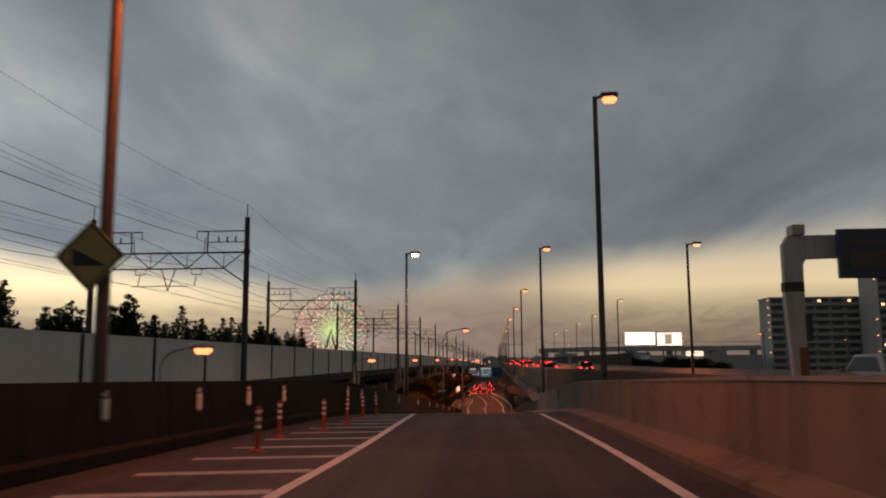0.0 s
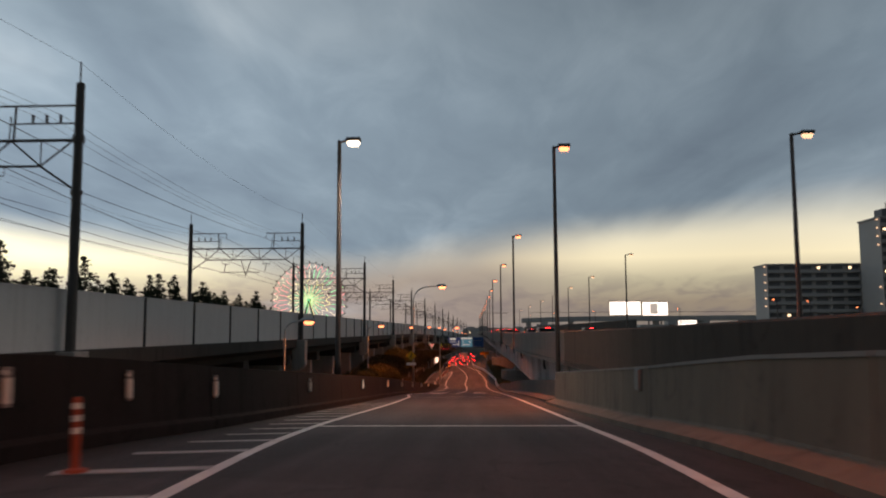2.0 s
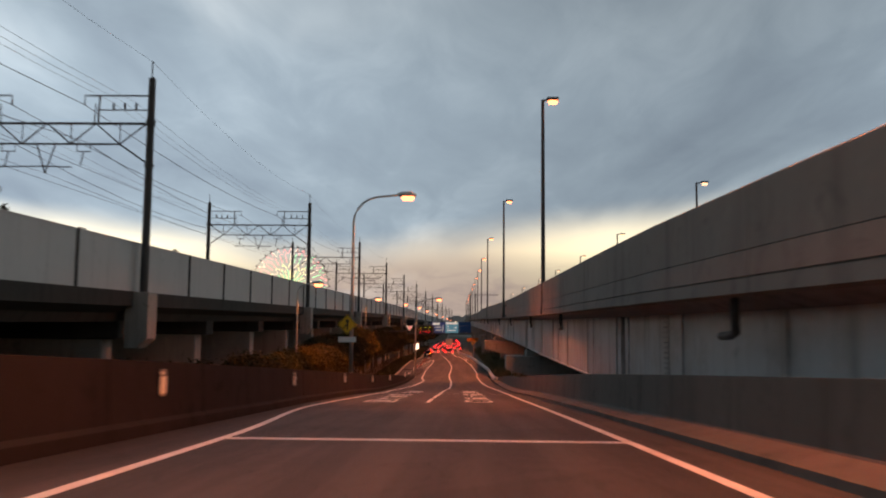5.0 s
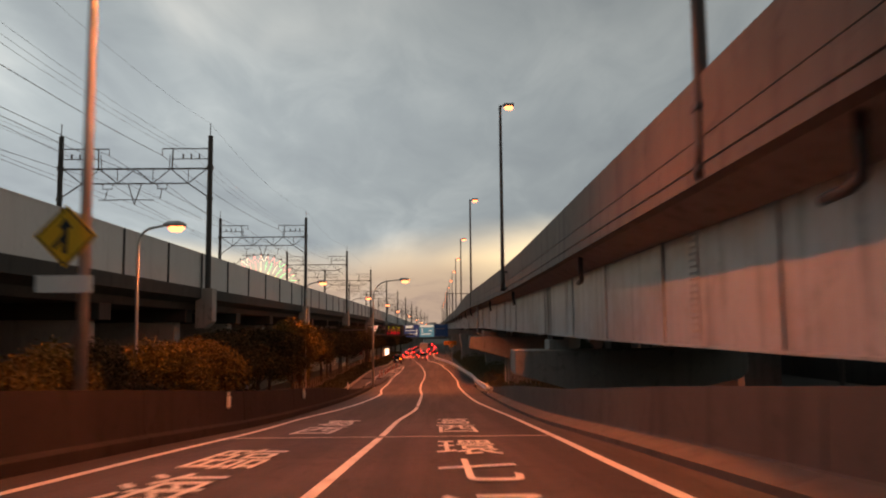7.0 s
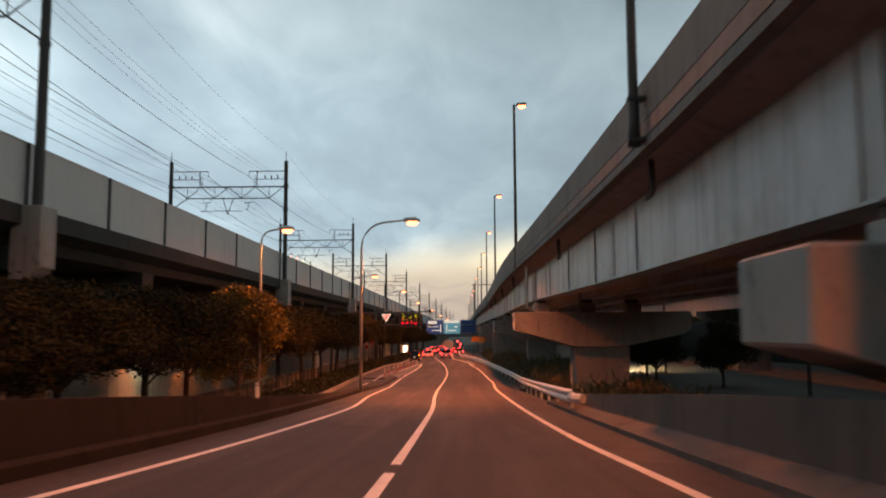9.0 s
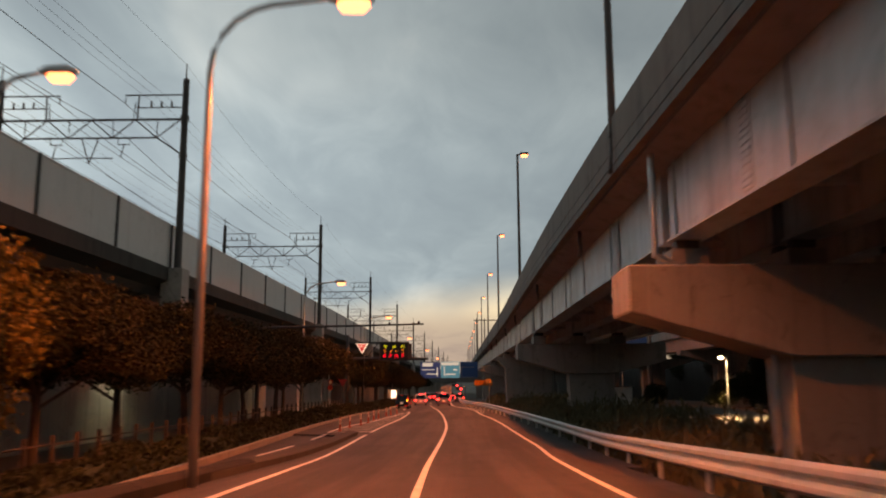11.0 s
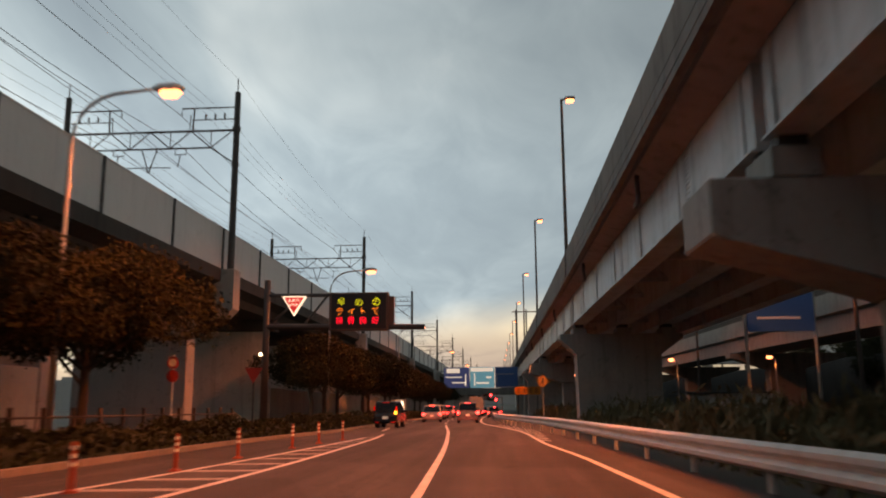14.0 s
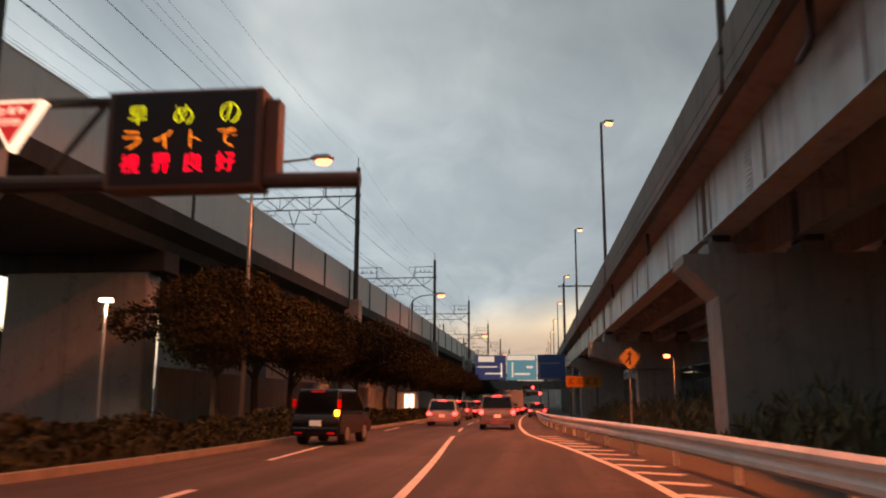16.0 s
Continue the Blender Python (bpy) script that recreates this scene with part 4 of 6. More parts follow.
def build_street_lamps():
    for y in (-8, 27.5, 60.7, 97.8, 131.8, 165.8, 201, 233.4, 266.1, 300.7, 335, 370, 405, 440, 475, 510, 545):
        x = 4.06 if y < 62 else edge_x(y) + {131.8: -0.25, 201: 0.2}.get(y, 0.04)
        z = road_z(y) - 0.05 if y < 62 else edge_z(y) - 1.55
        ob = tall_lamp((x, y, 0), z, 19.4 if y < 30 else 18.7, LAMP_ORANGE if y < 320 else LAMP_FAR, "tall lamps along the expressway edge", reach=0.35)
        if y > 62:
            for h in (0.1, 1.0):
                part("bracket", boxes(((-0.13, -0.14, z + h), (0.24, 0.14, z + h + 0.09))), STEEL, ob)
        if 20 < y < 310:
            lamp_light((x + 0.2, y + 3.0, 18.2), 1000 if y < 50 else (8500 if y < 140 else 17000))
    for x, y, z in ((14.1, 57.4, 18.4), (19.5, 125.5, 19.4), (20, 162, 19), (20.5, 197, 19), (21, 237, 19), (21, 275, 19), (21, 330, 19), (21, 390, 19)):
        tall_lamp((x, y, 0), -0.4, z, LAMP_DIM, "lamps along the expressway median", label="tall dark pole with a faintly lit lamp head on the expressway")
    # white lamp by the ramp, and its twin that carries a warning sign
    ob = tall_lamp((-5.3, 54.3, 0), road_z(54.3) + wall_left_h(54.3), 17.6, LAMP_WHITE, "ramp lamps", label="tall dark pole with a bright white lamp beside the ramp", reach=0.5)
    lamp_light((-3.3, 54.3, 17.2), 1600, WHITE_LAMP)
    ob = tall_lamp((-5.58, 12.4, 0), 8.3, 20.0, LAMP_ORANGE, "ramp lamps", label="tall brown pole with a sodium lamp and a yellow warning sign", reach=2.4)
    for z in (8.5, 9.6):
        part("bracket", boxes(((-0.18, -0.16, z), (0.26, 0.16, z + 0.1))), STEEL, ob)
    lamp_light((-3.2, 12.4, 19.6), 3000)
    # curved lamps on the ramp and along the side road
    for x, y, base, h, reach in ((-5.62, 99.5, road_z(99.5) + wall_left_h(99.5), 14.05, 2.45), (-5.6, 160.5, 0.0, 10.4, 2.6)):
        curved_lamp((x, y, 0), base, h, reach, LAMP_ORANGE)
        lamp_light((x + reach + 0.4, y, h - 0.35), 1900 if y < 110 else 3400)
    for i, y in enumerate((30.3, 76.0, 121.5, 164.5, 211, 246.5, 290, 335, 380, 425, 470)):
        x = {30.3: -12.05, 76.0: -12.5, 121.5: -12.8, 164.5: -12.35, 211: -13.2}.get(y, -12.3) + (rail_dx(y) - 1.2 if y > 300 else 0)
        h = 10.5 + rail_dz(y) + (0.25 if y > 200 else (0.4 if y < 40 else 0))
        reach = 1.3 if y < 200 else 2.7
        curved_lamp((x, y, 0), ground_z(y), h, reach, LAMP_ORANGE if y < 320 else LAMP_FAR)
        if y < 310:
            lamp_light((x + reach + 0.4, y, h - 0.35), 1000 if y < 100 else (1500 if y < 130 else 2000))
    # small far lamps beyond the expressway
    for x, y, z in ((62, 190, 16), (85, 230, 17), (100, 236, 15.5), (70, 300, 17), (46, 330, 17), (40, 420, 18), (34, 500, 19), (52, 520, 18)):
        tall_lamp((x, y, 0), 0, z, LAMP_FAR, "far lamps beyond the expressway", label="far slim lamp pole with a small orange light", lean=-1)


build_street_lamps()


# ---- signs, posts and gantries ----
def diamond_sign(place, half, parent, arrow, face=None):
    """A yellow warning board standing on its corner, with a black border and a plain black arrow."""
    x, y, z = place
    bm = bmesh.new()
    slab(bm, [(x, z - half), (x + half, z), (x, z + half), (x - half, z)], "y", y - 0.012, y + 0.012)
    board = part("board", bm, face or YELLOW, parent, "yellow diamond warning board")
    bm = bmesh.new()
    h, g = half * 0.93, half * 0.86
    ring = [[(x, z - r), (x + r, z), (x, z + r), (x - r, z)] for r in (h, g)]
    o = [bm.verts.new((u, y - 0.017, v)) for u, v in ring[0]]
    i = [bm.verts.new((u, y - 0.017, v)) for u, v in ring[1]]
    for k in range(4):
        bm.faces.new((o[k], o[(k + 1) % 4], i[(k + 1) % 4], i[k]))
    part("border", bm, BLACK, board)
    bm = bmesh.new()
    slab(bm, [(x + u * half, z + v * half) for u, v in arrow], "y", y - 0.022, y - 0.014)
    part("symbol", bm, BLACK, board)


MERGE = [(-0.07, -0.55), (0.07, -0.55), (0.07, -0.12), (0.32, -0.42), (0.42, -0.34), (0.08, 0.08), (0.08, 0.25), (0.22, 0.25), (0.0, 0.58), (-0.22, 0.25), (-0.08, 0.25)]
SLOPE = [(-0.5, 0.22), (-0.5, -0.28), (0.5, -0.28)]


def build_signs():
    # warning boards on the ramp's lamp poles
    ob = thing("warning_sign", "yellow diamond warning board clamped to a lamp pole", "road sign", "yellow warning signs")
    diamond_sign((-5.72, 12.2, 12.05), 0.55, ob, SLOPE, SHADED_YELLOW)
    part("clamp", boxes(((-5.75, 12.2, 11.95), (-5.4, 12.42, 12.15))), STEEL, ob)
    ob = thing("warning_sign", "yellow diamond merging sign with a white plate on a lamp pole", "road sign", "yellow warning signs")
    diamond_sign((-5.8, 99.2, 7.52), 0.5, ob, [(-u, v) for u, v in MERGE])
    part("plate", boxes(((-6.24, 99.19, 6.63), (-5.36, 99.22, 6.9))), WHITE_SIGN, ob, "white plate with bars of writing")
    part("clamp", boxes(((-5.85, 99.21, 7.4), (-5.55, 99.5, 7.6))), STEEL, ob)
    ob = thing("warning_sign", "yellow diamond merging sign on its own post behind the guard rail", "road sign", "yellow warning signs")
    diamond_sign((3.3, 249.9, 2.72), 0.52, ob, [(-u, v) for u, v in MERGE], SHADED_YELLOW)
    part("post", tubes(([(3.3, 250, -0.7), (3.3, 250, 3.2)], 0.045, 8)), GALV, ob)
    # small signs behind the hedge
    ob = thing("round_sign", "two round red-rimmed signs one above the other on a white post", "road sign", "small signs at the side road")
    part("post", tubes(([(-11.8, 216.5, -0.3), (-11.8, 216.5, 3.0)], 0.04, 8)), WHITE_SIGN, ob)
    for z, m in ((2.72, WHITE_SIGN), (2.25, RED_SIGN)):
        bm = bmesh.new()
        slab(bm, [(-11.8 + 0.22 * math.cos(a), z + 0.22 * math.sin(a)) for a in (k * math.pi / 10 for k in range(20))], "y", 216.42, 216.45)
        disc = part("disc", bm, RED_SIGN, ob)
        bm = bmesh.new()
        slab(bm, [(-11.8 + 0.14 * math.cos(a), z + 0.14 * math.sin(a)) for a in (k * math.pi / 10 for k in range(20))], "y", 216.405, 216.43)
        part("face", bm, m, disc)
    ob = thing("give_way_sign", "inverted red triangle sign on a dark post", "road sign", "small signs at the side road")
    part("post", tubes(([(-12.4, 228.4, -0.3), (-12.4, 228.4, 3.0)], 0.05, 8)), STEEL, ob)
    bm = bmesh.new()
    slab(bm, [(-12.4, 2.2), (-11.95, 3.0), (-12.85, 3.0)], "y", 228.3, 228.33)
    part("board", bm, RED_SIGN, ob)
    # orange board far under the expressway
    ob = thing("orange_sign", "long orange notice board with brown bars of writing on two posts", "road sign")
    part("board", boxes(((2.2, 291, 1.98), (5.4, 291.1, 2.98))), ORANGE_BOARD, ob)
    for k in range(4):
        glyph = [((2.42 + 0.74 * k, 290.97, z), (2.42 + 0.74 * k + w, 290.99, z + 0.09)) for z, w in ((2.24, 0.5), (2.44, 0.4), (2.64, 0.5))]
        part("writing", boxes(*glyph, ((2.60 + 0.74 * k, 290.965, 2.2), (2.69 + 0.74 * k, 290.985, 2.76))), NOTICE_INK, ob)
    for x in (2.6, 5.0):
        part("post", tubes(([(x, 291.15, -1.2), (x, 291.15, 2.6)], 0.06, 8)), STEEL, ob)


def build_message_gantry():
    """Overhead message board on a cantilever, with a lit triangular stop sign beside it."""
    y = 228.9
    ob = thing("message_gantry", "dark cantilever gantry carrying a lit message board over the road", "sign gantry")
    part("column", tubes(([(-12.0, y, -0.4), (-12.0, y, 7.5)], [0.20, 0.16], 12)), STEEL, ob, smooth=True)
    part("lower_beam", tubes(([(-12.0, y, 5.10), (-3.85, y, 5.02)], [0.17, 0.15], 10)), STEEL, ob)
    part("upper_beam", tubes(([(-12.0, y, 6.72), (-5.9, y, 6.68)], 0.10, 8)), STEEL, ob)
    part("brace", tubes(([(-11.8, y, 5.2), (-10.2, y, 6.68)], 0.06, 6)), STEEL, ob)
    part("brace", tubes(([(-10.0, y, 5.2), (-8.85, y, 6.68)], 0.06, 6)), STEEL, ob)
    board = part("message_board", bevelled(boxes(((-8.70, y - 0.25, 4.86), (-5.66, y + 0.32, 6.80))), 0.03), HOUSING, ob, "dark brown message board housing")
    part("screen", boxes(((-8.58, y - 0.26, 4.94), (-5.78, y - 0.245, 6.72))), BLACK, board)
    part("side_box", boxes(((-5.65, y - 0.1, 4.98), (-5.40, y + 0.28, 6.6))), HOUSING, board)
    for text, z, h, m, x0, x1 in (("早めの", 6.30, 0.36, LED_YELLOW, -8.08, -6.28), ("ライトで", 5.82, 0.33, LED_ORANGE, -8.18, -6.32), ("視界良好", 5.36, 0.36, LED_RED, -8.18, -6.32)):
        for i, ch in enumerate(text):
            sign = part("writing", lettering(ch, 0.36 if ch != "ト" else 0.2, h, m, 0.004, 0.022 if m is not LED_RED else 0.012), None, board)
            sign.matrix_basis = pose(x0 + (x1 - x0) * i / (len(text) - 1), y - 0.268, z, 90, 0, 0)
    tri = lambda s: [(-10.47 - 0.61 * s, 6.27 + 0.33 * s), (-10.47 + 0.61 * s, 6.27 + 0.33 * s), (-10.47, 6.27 - 0.66 * s)]
    bm = bmesh.new()
    slab(bm, tri(1.0), "y", y - 0.5, y - 0.3)
    sign = part("triangle_sign", bm, SIGN_WHITE, ob, "lit inverted triangle stop sign, red with white rim")
    bm = bmesh.new()
    slab(bm, tri(0.84), "y", y - 0.52, y - 0.49)
    part("face", bm, SIGN_RED, sign)
    for text, z, w, h in (("止まれ", 6.40, 0.62, 0.15), ("STOP", 6.17, 0.40, 0.12)):
        row = part("writing", lettering(text, w, h, SIGN_WHITE, 0.003), None, sign)
        row.matrix_basis = pose(-10.47, y - 0.53, z, 90, 0, 0)
    for x in (-10.83, -10.1):
        part("hanger", tubes(([(x, y - 0.35, 6.5), (x, y, 6.7)], 0.03, 6)), STEEL, ob)


def build_camera_arm():
    ob = thing("detector_arm", "dark overhead arm with a small traffic detector at its end", "traffic detector")
    part("column", tubes(([(-12.5, 193.3, -0.2), (-12.5, 193.3, 6.2)], [0.13, 0.1], 10)), STEEL, ob)
    part("arm", tubes(([(-12.5, 193.3, 5.92), (-2.65, 193.3, 6.1)], [0.075, 0.05], 8)), STEEL, ob)
    bm = boxes(((-3.0, 193.15, 6.1), (-2.86, 193.4, 6.26)))
    part("detector", bevelled(bm, 0.02), STEEL, ob)
    part("detector", bevelled(boxes(((-4.75, 193.2, 6.06), (-4.62, 193.38, 6.22))), 0.02), STEEL, ob)


def build_blue_gantry():
    """Direction signs over the far road."""
    y = 340.0
    ob = thing("direction_sign_gantry", "overhead gantry with lit blue direction boards and pale strips", "sign gantry")
    for x in (-11.5, 5.2):
        part("column", tubes(([(x, y + 0.5, -1.6), (x, y + 0.5, 7.2)], 0.2, 10)), GALV, ob)
    for z in (4.2, 6.6):
        part("beam", tubes(([(-11.5, y + 0.5, z), (5.2, y + 0.5, z)], 0.1, 8)), GALV, ob)
    boards = (
        ((-9.65, -4.98, 3.6, 7.3), BLUE_LIT, PALE_LIT, ((0.10, 0.62, 0.73, 0.95), (0.07, 0.72, 0.50, 0.55), (0.32, 0.88, 0.22, 0.28), (0.83, 0.88, 0.10, 0.68))),
        ((-4.80, -0.35, 3.6, 7.35), CYAN_LIT, PALE_LIT, ((0.02, 0.95, 0.79, 0.97), (0.16, 0.21, 0.10, 0.70), (0.66, 0.88, 0.46, 0.55), (0.25, 0.78, 0.19, 0.27))),
        ((-0.15, 4.00, 3.6, 7.4), BLUE_SIGN, GALV, ((0.06, 0.80, 0.64, 0.67), (0.06, 0.08, 0.05, 0.64), (0.06, 0.80, 0.02, 0.05))))
    for (x0, x1, z0, z1), face, ink, marks in boards:
        board = part("sign_board", boxes(((x0, y, z0), (x1, y + 0.2, z1))), face, ob)
        for u0, u1, v0, v1 in marks:
            part("writing", boxes(((x0 + (x1 - x0) * u0, y - 0.03, z0 + (z1 - z0) * v0), (x0 + (x1 - x0) * u1, y - 0.01, z0 + (z1 - z0) * v1))), ink, board)
    # crossing bridge behind it
    holder = tagged(new("crossing_bridge"), "pale concrete road bridge crossing over the far road", "bridge", kind="structure")
    part("deck", boxes(((-60, 372, 2.5), (30, 380, 4.0))), CONCRETE, holder)
    for x in (-40, -16, 8, 24):
        part("pier", boxes(((x - 0.8, 373, -4), (x + 0.8, 379, 2.52))), PIER, holder)
    # signal heads under the bridge
    for x, z in ((-1.28, 2.02), (-0.57, 1.4)):
        ob = thing("traffic_light", "dark signal head showing red on a post", "traffic light", "red traffic lights")
        yy = 300 if x < -1 else 296
        part("post", tubes(([(x + 1.2, yy, -1.2), (x + 1.2, yy, z + 0.3), (x, yy, z + 0.3)], 0.06, 8)), STEEL, ob)
        part("housing", boxes(((x - 0.6, yy - 0.1, z - 0.18), (x + 0.6, yy + 0.1, z + 0.18))), BLACK, ob)
        part("lens", tubes(([(x + 0.4, yy - 0.14, z), (x + 0.4, yy - 0.1, z)], 0.15, 12)), TAIL, ob, "glowing red lens")


def build_expressway_gantry():
    """White portal with a dark sign board on the expressway, and a thin far one."""
    ob = thing("sign_portal", "white-grey rust-stained sign portal with a dark board over the expressway", "sign gantry")
    x, y = 14.55, 39.2
    bm = bmesh.new()
    slab(bm, [(x - 0.22, 8.6), (x - 0.42, 13.0), (x - 0.42, 15.7), (x - 0.15, 16.15), (x + 15.5, 16.3), (x + 15.5, 15.25), (x + 0.62, 15.1), (x + 0.42, 14.8), (x + 0.42, 8.6)], "y", y - 0.22, y + 0.22)
    part("frame", bevelled(bm, 0.05), GREY_PAINT, ob, "grey painted frame with rust stains")
    part("band", bevelled(boxes(((x - 0.46, y - 0.25, 13.5), (x + 0.46, y + 0.25, 13.95))), 0.02), STEEL, ob, "dark clamp band round the leg")
    part("rust_plate", bevelled(boxes(((x + 0.05, y - 0.27, 8.6), (x + 0.44, y - 0.22, 10.9))), 0.01), RUST, ob, "rust-streaked cover plate")
    part("cap_box", bevelled(boxes(((x + 0.0, y - 0.4, 16.16), (x + 0.6, y + 0.4, 16.65))), 0.03), GREY_PAINT, ob)
    part("sign_board", bevelled(boxes(((x + 1.9, y - 0.75, 14.05), (x + 6.6, y - 0.5, 16.35))), 0.03), NAVY, ob, "dark blue message board")
    for z0, z1 in ((15.6, 15.8), (14.5, 15.3)):
        part("writing", boxes(((x + 2.4, y - 0.78, z0), (x + 4.6, y - 0.755, z1))), HOUSING, ob)
    part("switch_box", bevelled(boxes(((x + 0.42, y - 0.3, 11.2), (x + 0.7, y + 0.3, 12.4))), 0.03), STEEL, ob)
    ob = thing("thin_gantry", "thin dark gantry bar on two posts at the expressway edge", "sign gantry")
    for gx in (3.6, 5.4):
        part("post", tubes(([(gx, 330, 8.6), (gx, 330, 16.9)], 0.12, 8)), STEEL, ob)
    part("bar", tubes(([(2.9, 330, 16.5), (13, 330, 16.5)], 0.1, 8)), STEEL, ob)


def build_posts():
    """Flexible orange lane posts with white reflecting bands."""
    first = None
    spots = [(-3.45, 13.6), (-3.95, 16.9), (-3.45, 18.9), (-3.55, 22.4), (-3.76, 26.4), (-3.84, 30.0),
             (-7.0, 189.4), (-6.96, 193.1), (-6.65, 196.0), (-6.62, 199.9), (-6.7, 204.1), (-6.76, 208.3), (-6.6, 213.2), (-6.5, 216.6), (-6.2, 219.5)]
    for x, y in spots:
        m = pose(x, y, road_z(y), random.uniform(-2, 2), random.uniform(-2, 2), random.uniform(0, 90))
        if first:
            copy_thing(first, m)
            continue
        first = thing("lane_post", "orange flexible lane post with white reflecting bands", "lane post", "orange lane posts")
        first.matrix_basis = m
        part("base", tubes(([(0, 0, 0), (0, 0, 0.035), (0, 0, 0.05)], [0.12, 0.11, 0.05], 12)), ORANGE, first)
        part("post", tubes(([(0, 0, 0.04), (0, 0, 0.70), (0, 0, 0.74)], [0.042, 0.04, 0.03], 12)), ORANGE, first)
        for z in (0.38, 0.50, 0.62):
            part("band", tubes(([(0, 0, z), (0, 0, z + 0.06)], 0.0445, 12)), WHITE_BAND, first)
    first = None
    for y in (11.5, 15.2, 18.3, 21.4, 30.8, 34.0, 38.1, 47.5, 60, 72, 84, 96, 108, 120, 135.7):
        m = pose(wall_left(y) + 0.07, y, road_z(y) + 0.70)
        if first:
            copy_thing(first, m)
            continue
        first = thing("delineator", "short grey delineator clamped to the ramp parapet", "delineator", "delineators on the parapet")
        first.matrix_basis = m
        part("post", tubes(([(0, 0, -0.10), (0, 0, 0.34)], 0.045, 10)), PIER, first)
        part("sleeve", tubes(([(0, 0, -0.06), (0, 0, 0.22)], 0.052, 10)), WHITE_BAND, first, "pale reflective sleeve")
        part("reflector", tubes(([(0, -0.06, 0.28), (0, -0.02, 0.28)], 0.03, 10)), WHITE_BAND, first)



build_signs()
build_message_gantry()
build_camera_arm()
build_blue_gantry()
build_expressway_gantry()
build_posts()


# ---- trees, hedges and scrub ----
def leaves_mesh(name, blobs, count, size, mat, seed, upright=0.0):
    """Many small leaf-clump triangles pairs scattered through blobs (x, y, z, rx, ry, rz), thicker near their skins."""
    rng = np.random.default_rng(seed)
    vol = np.array([b[3] * b[4] * b[5] for b in blobs]) ** 0.75
    pick = rng.choice(len(blobs), count, p=vol / vol.sum())
    d = rng.normal(size=(count, 3))
    d /= np.linalg.norm(d, axis=1)[:, None]
    r = rng.uniform(0.35, 1.0, count) ** 0.45
    b = np.array(blobs)[pick]
    c = b[:, :3] + d * r[:, None] * b[:, 3:] * (1 + 0.12 * rng.normal(size=(count, 1)))
    u = rng.normal(size=(count, 3))
    u[:, 2] += upright
    u /= np.linalg.norm(u, axis=1)[:, None]
    w = np.cross(u, rng.normal(size=(count, 3)))
    w /= np.linalg.norm(w, axis=1)[:, None] + 1e-9
    s = size * rng.uniform(0.5, 1.3, (count, 1))
    verts = np.stack([c - u * s, c + w * s * 0.6, c + u * s, c - w * s * 0.6], 1).reshape(-1, 3)
    me = bpy.data.meshes.new(name)
    me.from_pydata(verts.tolist(), [], np.arange(count * 4).reshape(-1, 4).tolist())
    me.materials.append(mat)
    return me


def broad_tree_parts(seed, height, spread, trunk, mat, count=19000, low=0.12, flat=0.8):
    rng = random.Random(seed)
    rows = [([(0, 0, -0.3), (rng.uniform(-.1, .1), rng.uniform(-.1, .1), trunk * 0.6), (rng.uniform(-.2, .2), rng.uniform(-.2, .2), trunk), (rng.uniform(-.3, .3), 0, height * 0.75)], [0.19, 0.15, 0.12, 0.03], 8)]
    blobs = []
    for k in range(13):
        a = 2 * math.pi * k / 13 + rng.uniform(-0.4, 0.4)
        z = trunk + (height - trunk) * rng.uniform(low, 0.86)
        out = spread * rng.uniform(0.35, 0.85) * math.sin(math.pi * min(0.95, (z - trunk) / (height - trunk) * 0.75 + 0.25))
        tip = (out * math.cos(a), out * math.sin(a), z)
        rows.append(([(0, 0, max(trunk * 0.7, z - 1.6)), (tip[0] * 0.5, tip[1] * 0.5, z - 0.6), tip], [0.07, 0.05, 0.02], 6))
        r = spread * rng.uniform(0.30, 0.48)
        blobs.append((*tip, r, r, r * flat))
    blobs.append((0, 0, height - spread * 0.35, spread * 0.45, spread * 0.45, spread * 0.38))
    return mesh_of("trunk", tubes(*rows), BARK), leaves_mesh("crown", blobs, count, 0.085, mat, seed)


def conifer_parts(seed, height):
    """A ragged cedar: tiers of drooping boughs that grow shorter towards a pointed top."""
    rng = random.Random(seed)
    blobs = []
    z = height * 0.15
    while z < height * 0.98:
        r = (height - z) * rng.uniform(0.22, 0.34) + 0.12
        for k in range(7):
            a = rng.uniform(0, 6.28)
            out = r * rng.uniform(0.3, 1.0)
            blobs.append((out * math.cos(a), out * math.sin(a), z - 0.16 * out + rng.uniform(-0.2, 0.2), r * 0.5 + 0.12, r * 0.5 + 0.12, 0.16 + 0.09 * r))
        z += height * 0.034
    trunk = mesh_of("trunk", tubes(([(0, 0, -0.3), (0, 0, height * 0.5), (0, 0, height * 0.99)], [0.28, 0.16, 0.03], 7)), BARK)
    return trunk, leaves_mesh("crown", blobs, 15000, 0.17, NEEDLE, seed, 0.4)


def plant(kind, label, pair, place, scale=1.0, turn=0.0, group=""):
    ob = thing("tree", label, "tree", group)
    ob.matrix_basis = pose(*place, 0, 0, turn) @ Matrix.Diagonal((scale, scale, scale, 1))
    part("trunk", pair[0], None, ob)
    part("crown", pair[1], None, ob)
    return ob


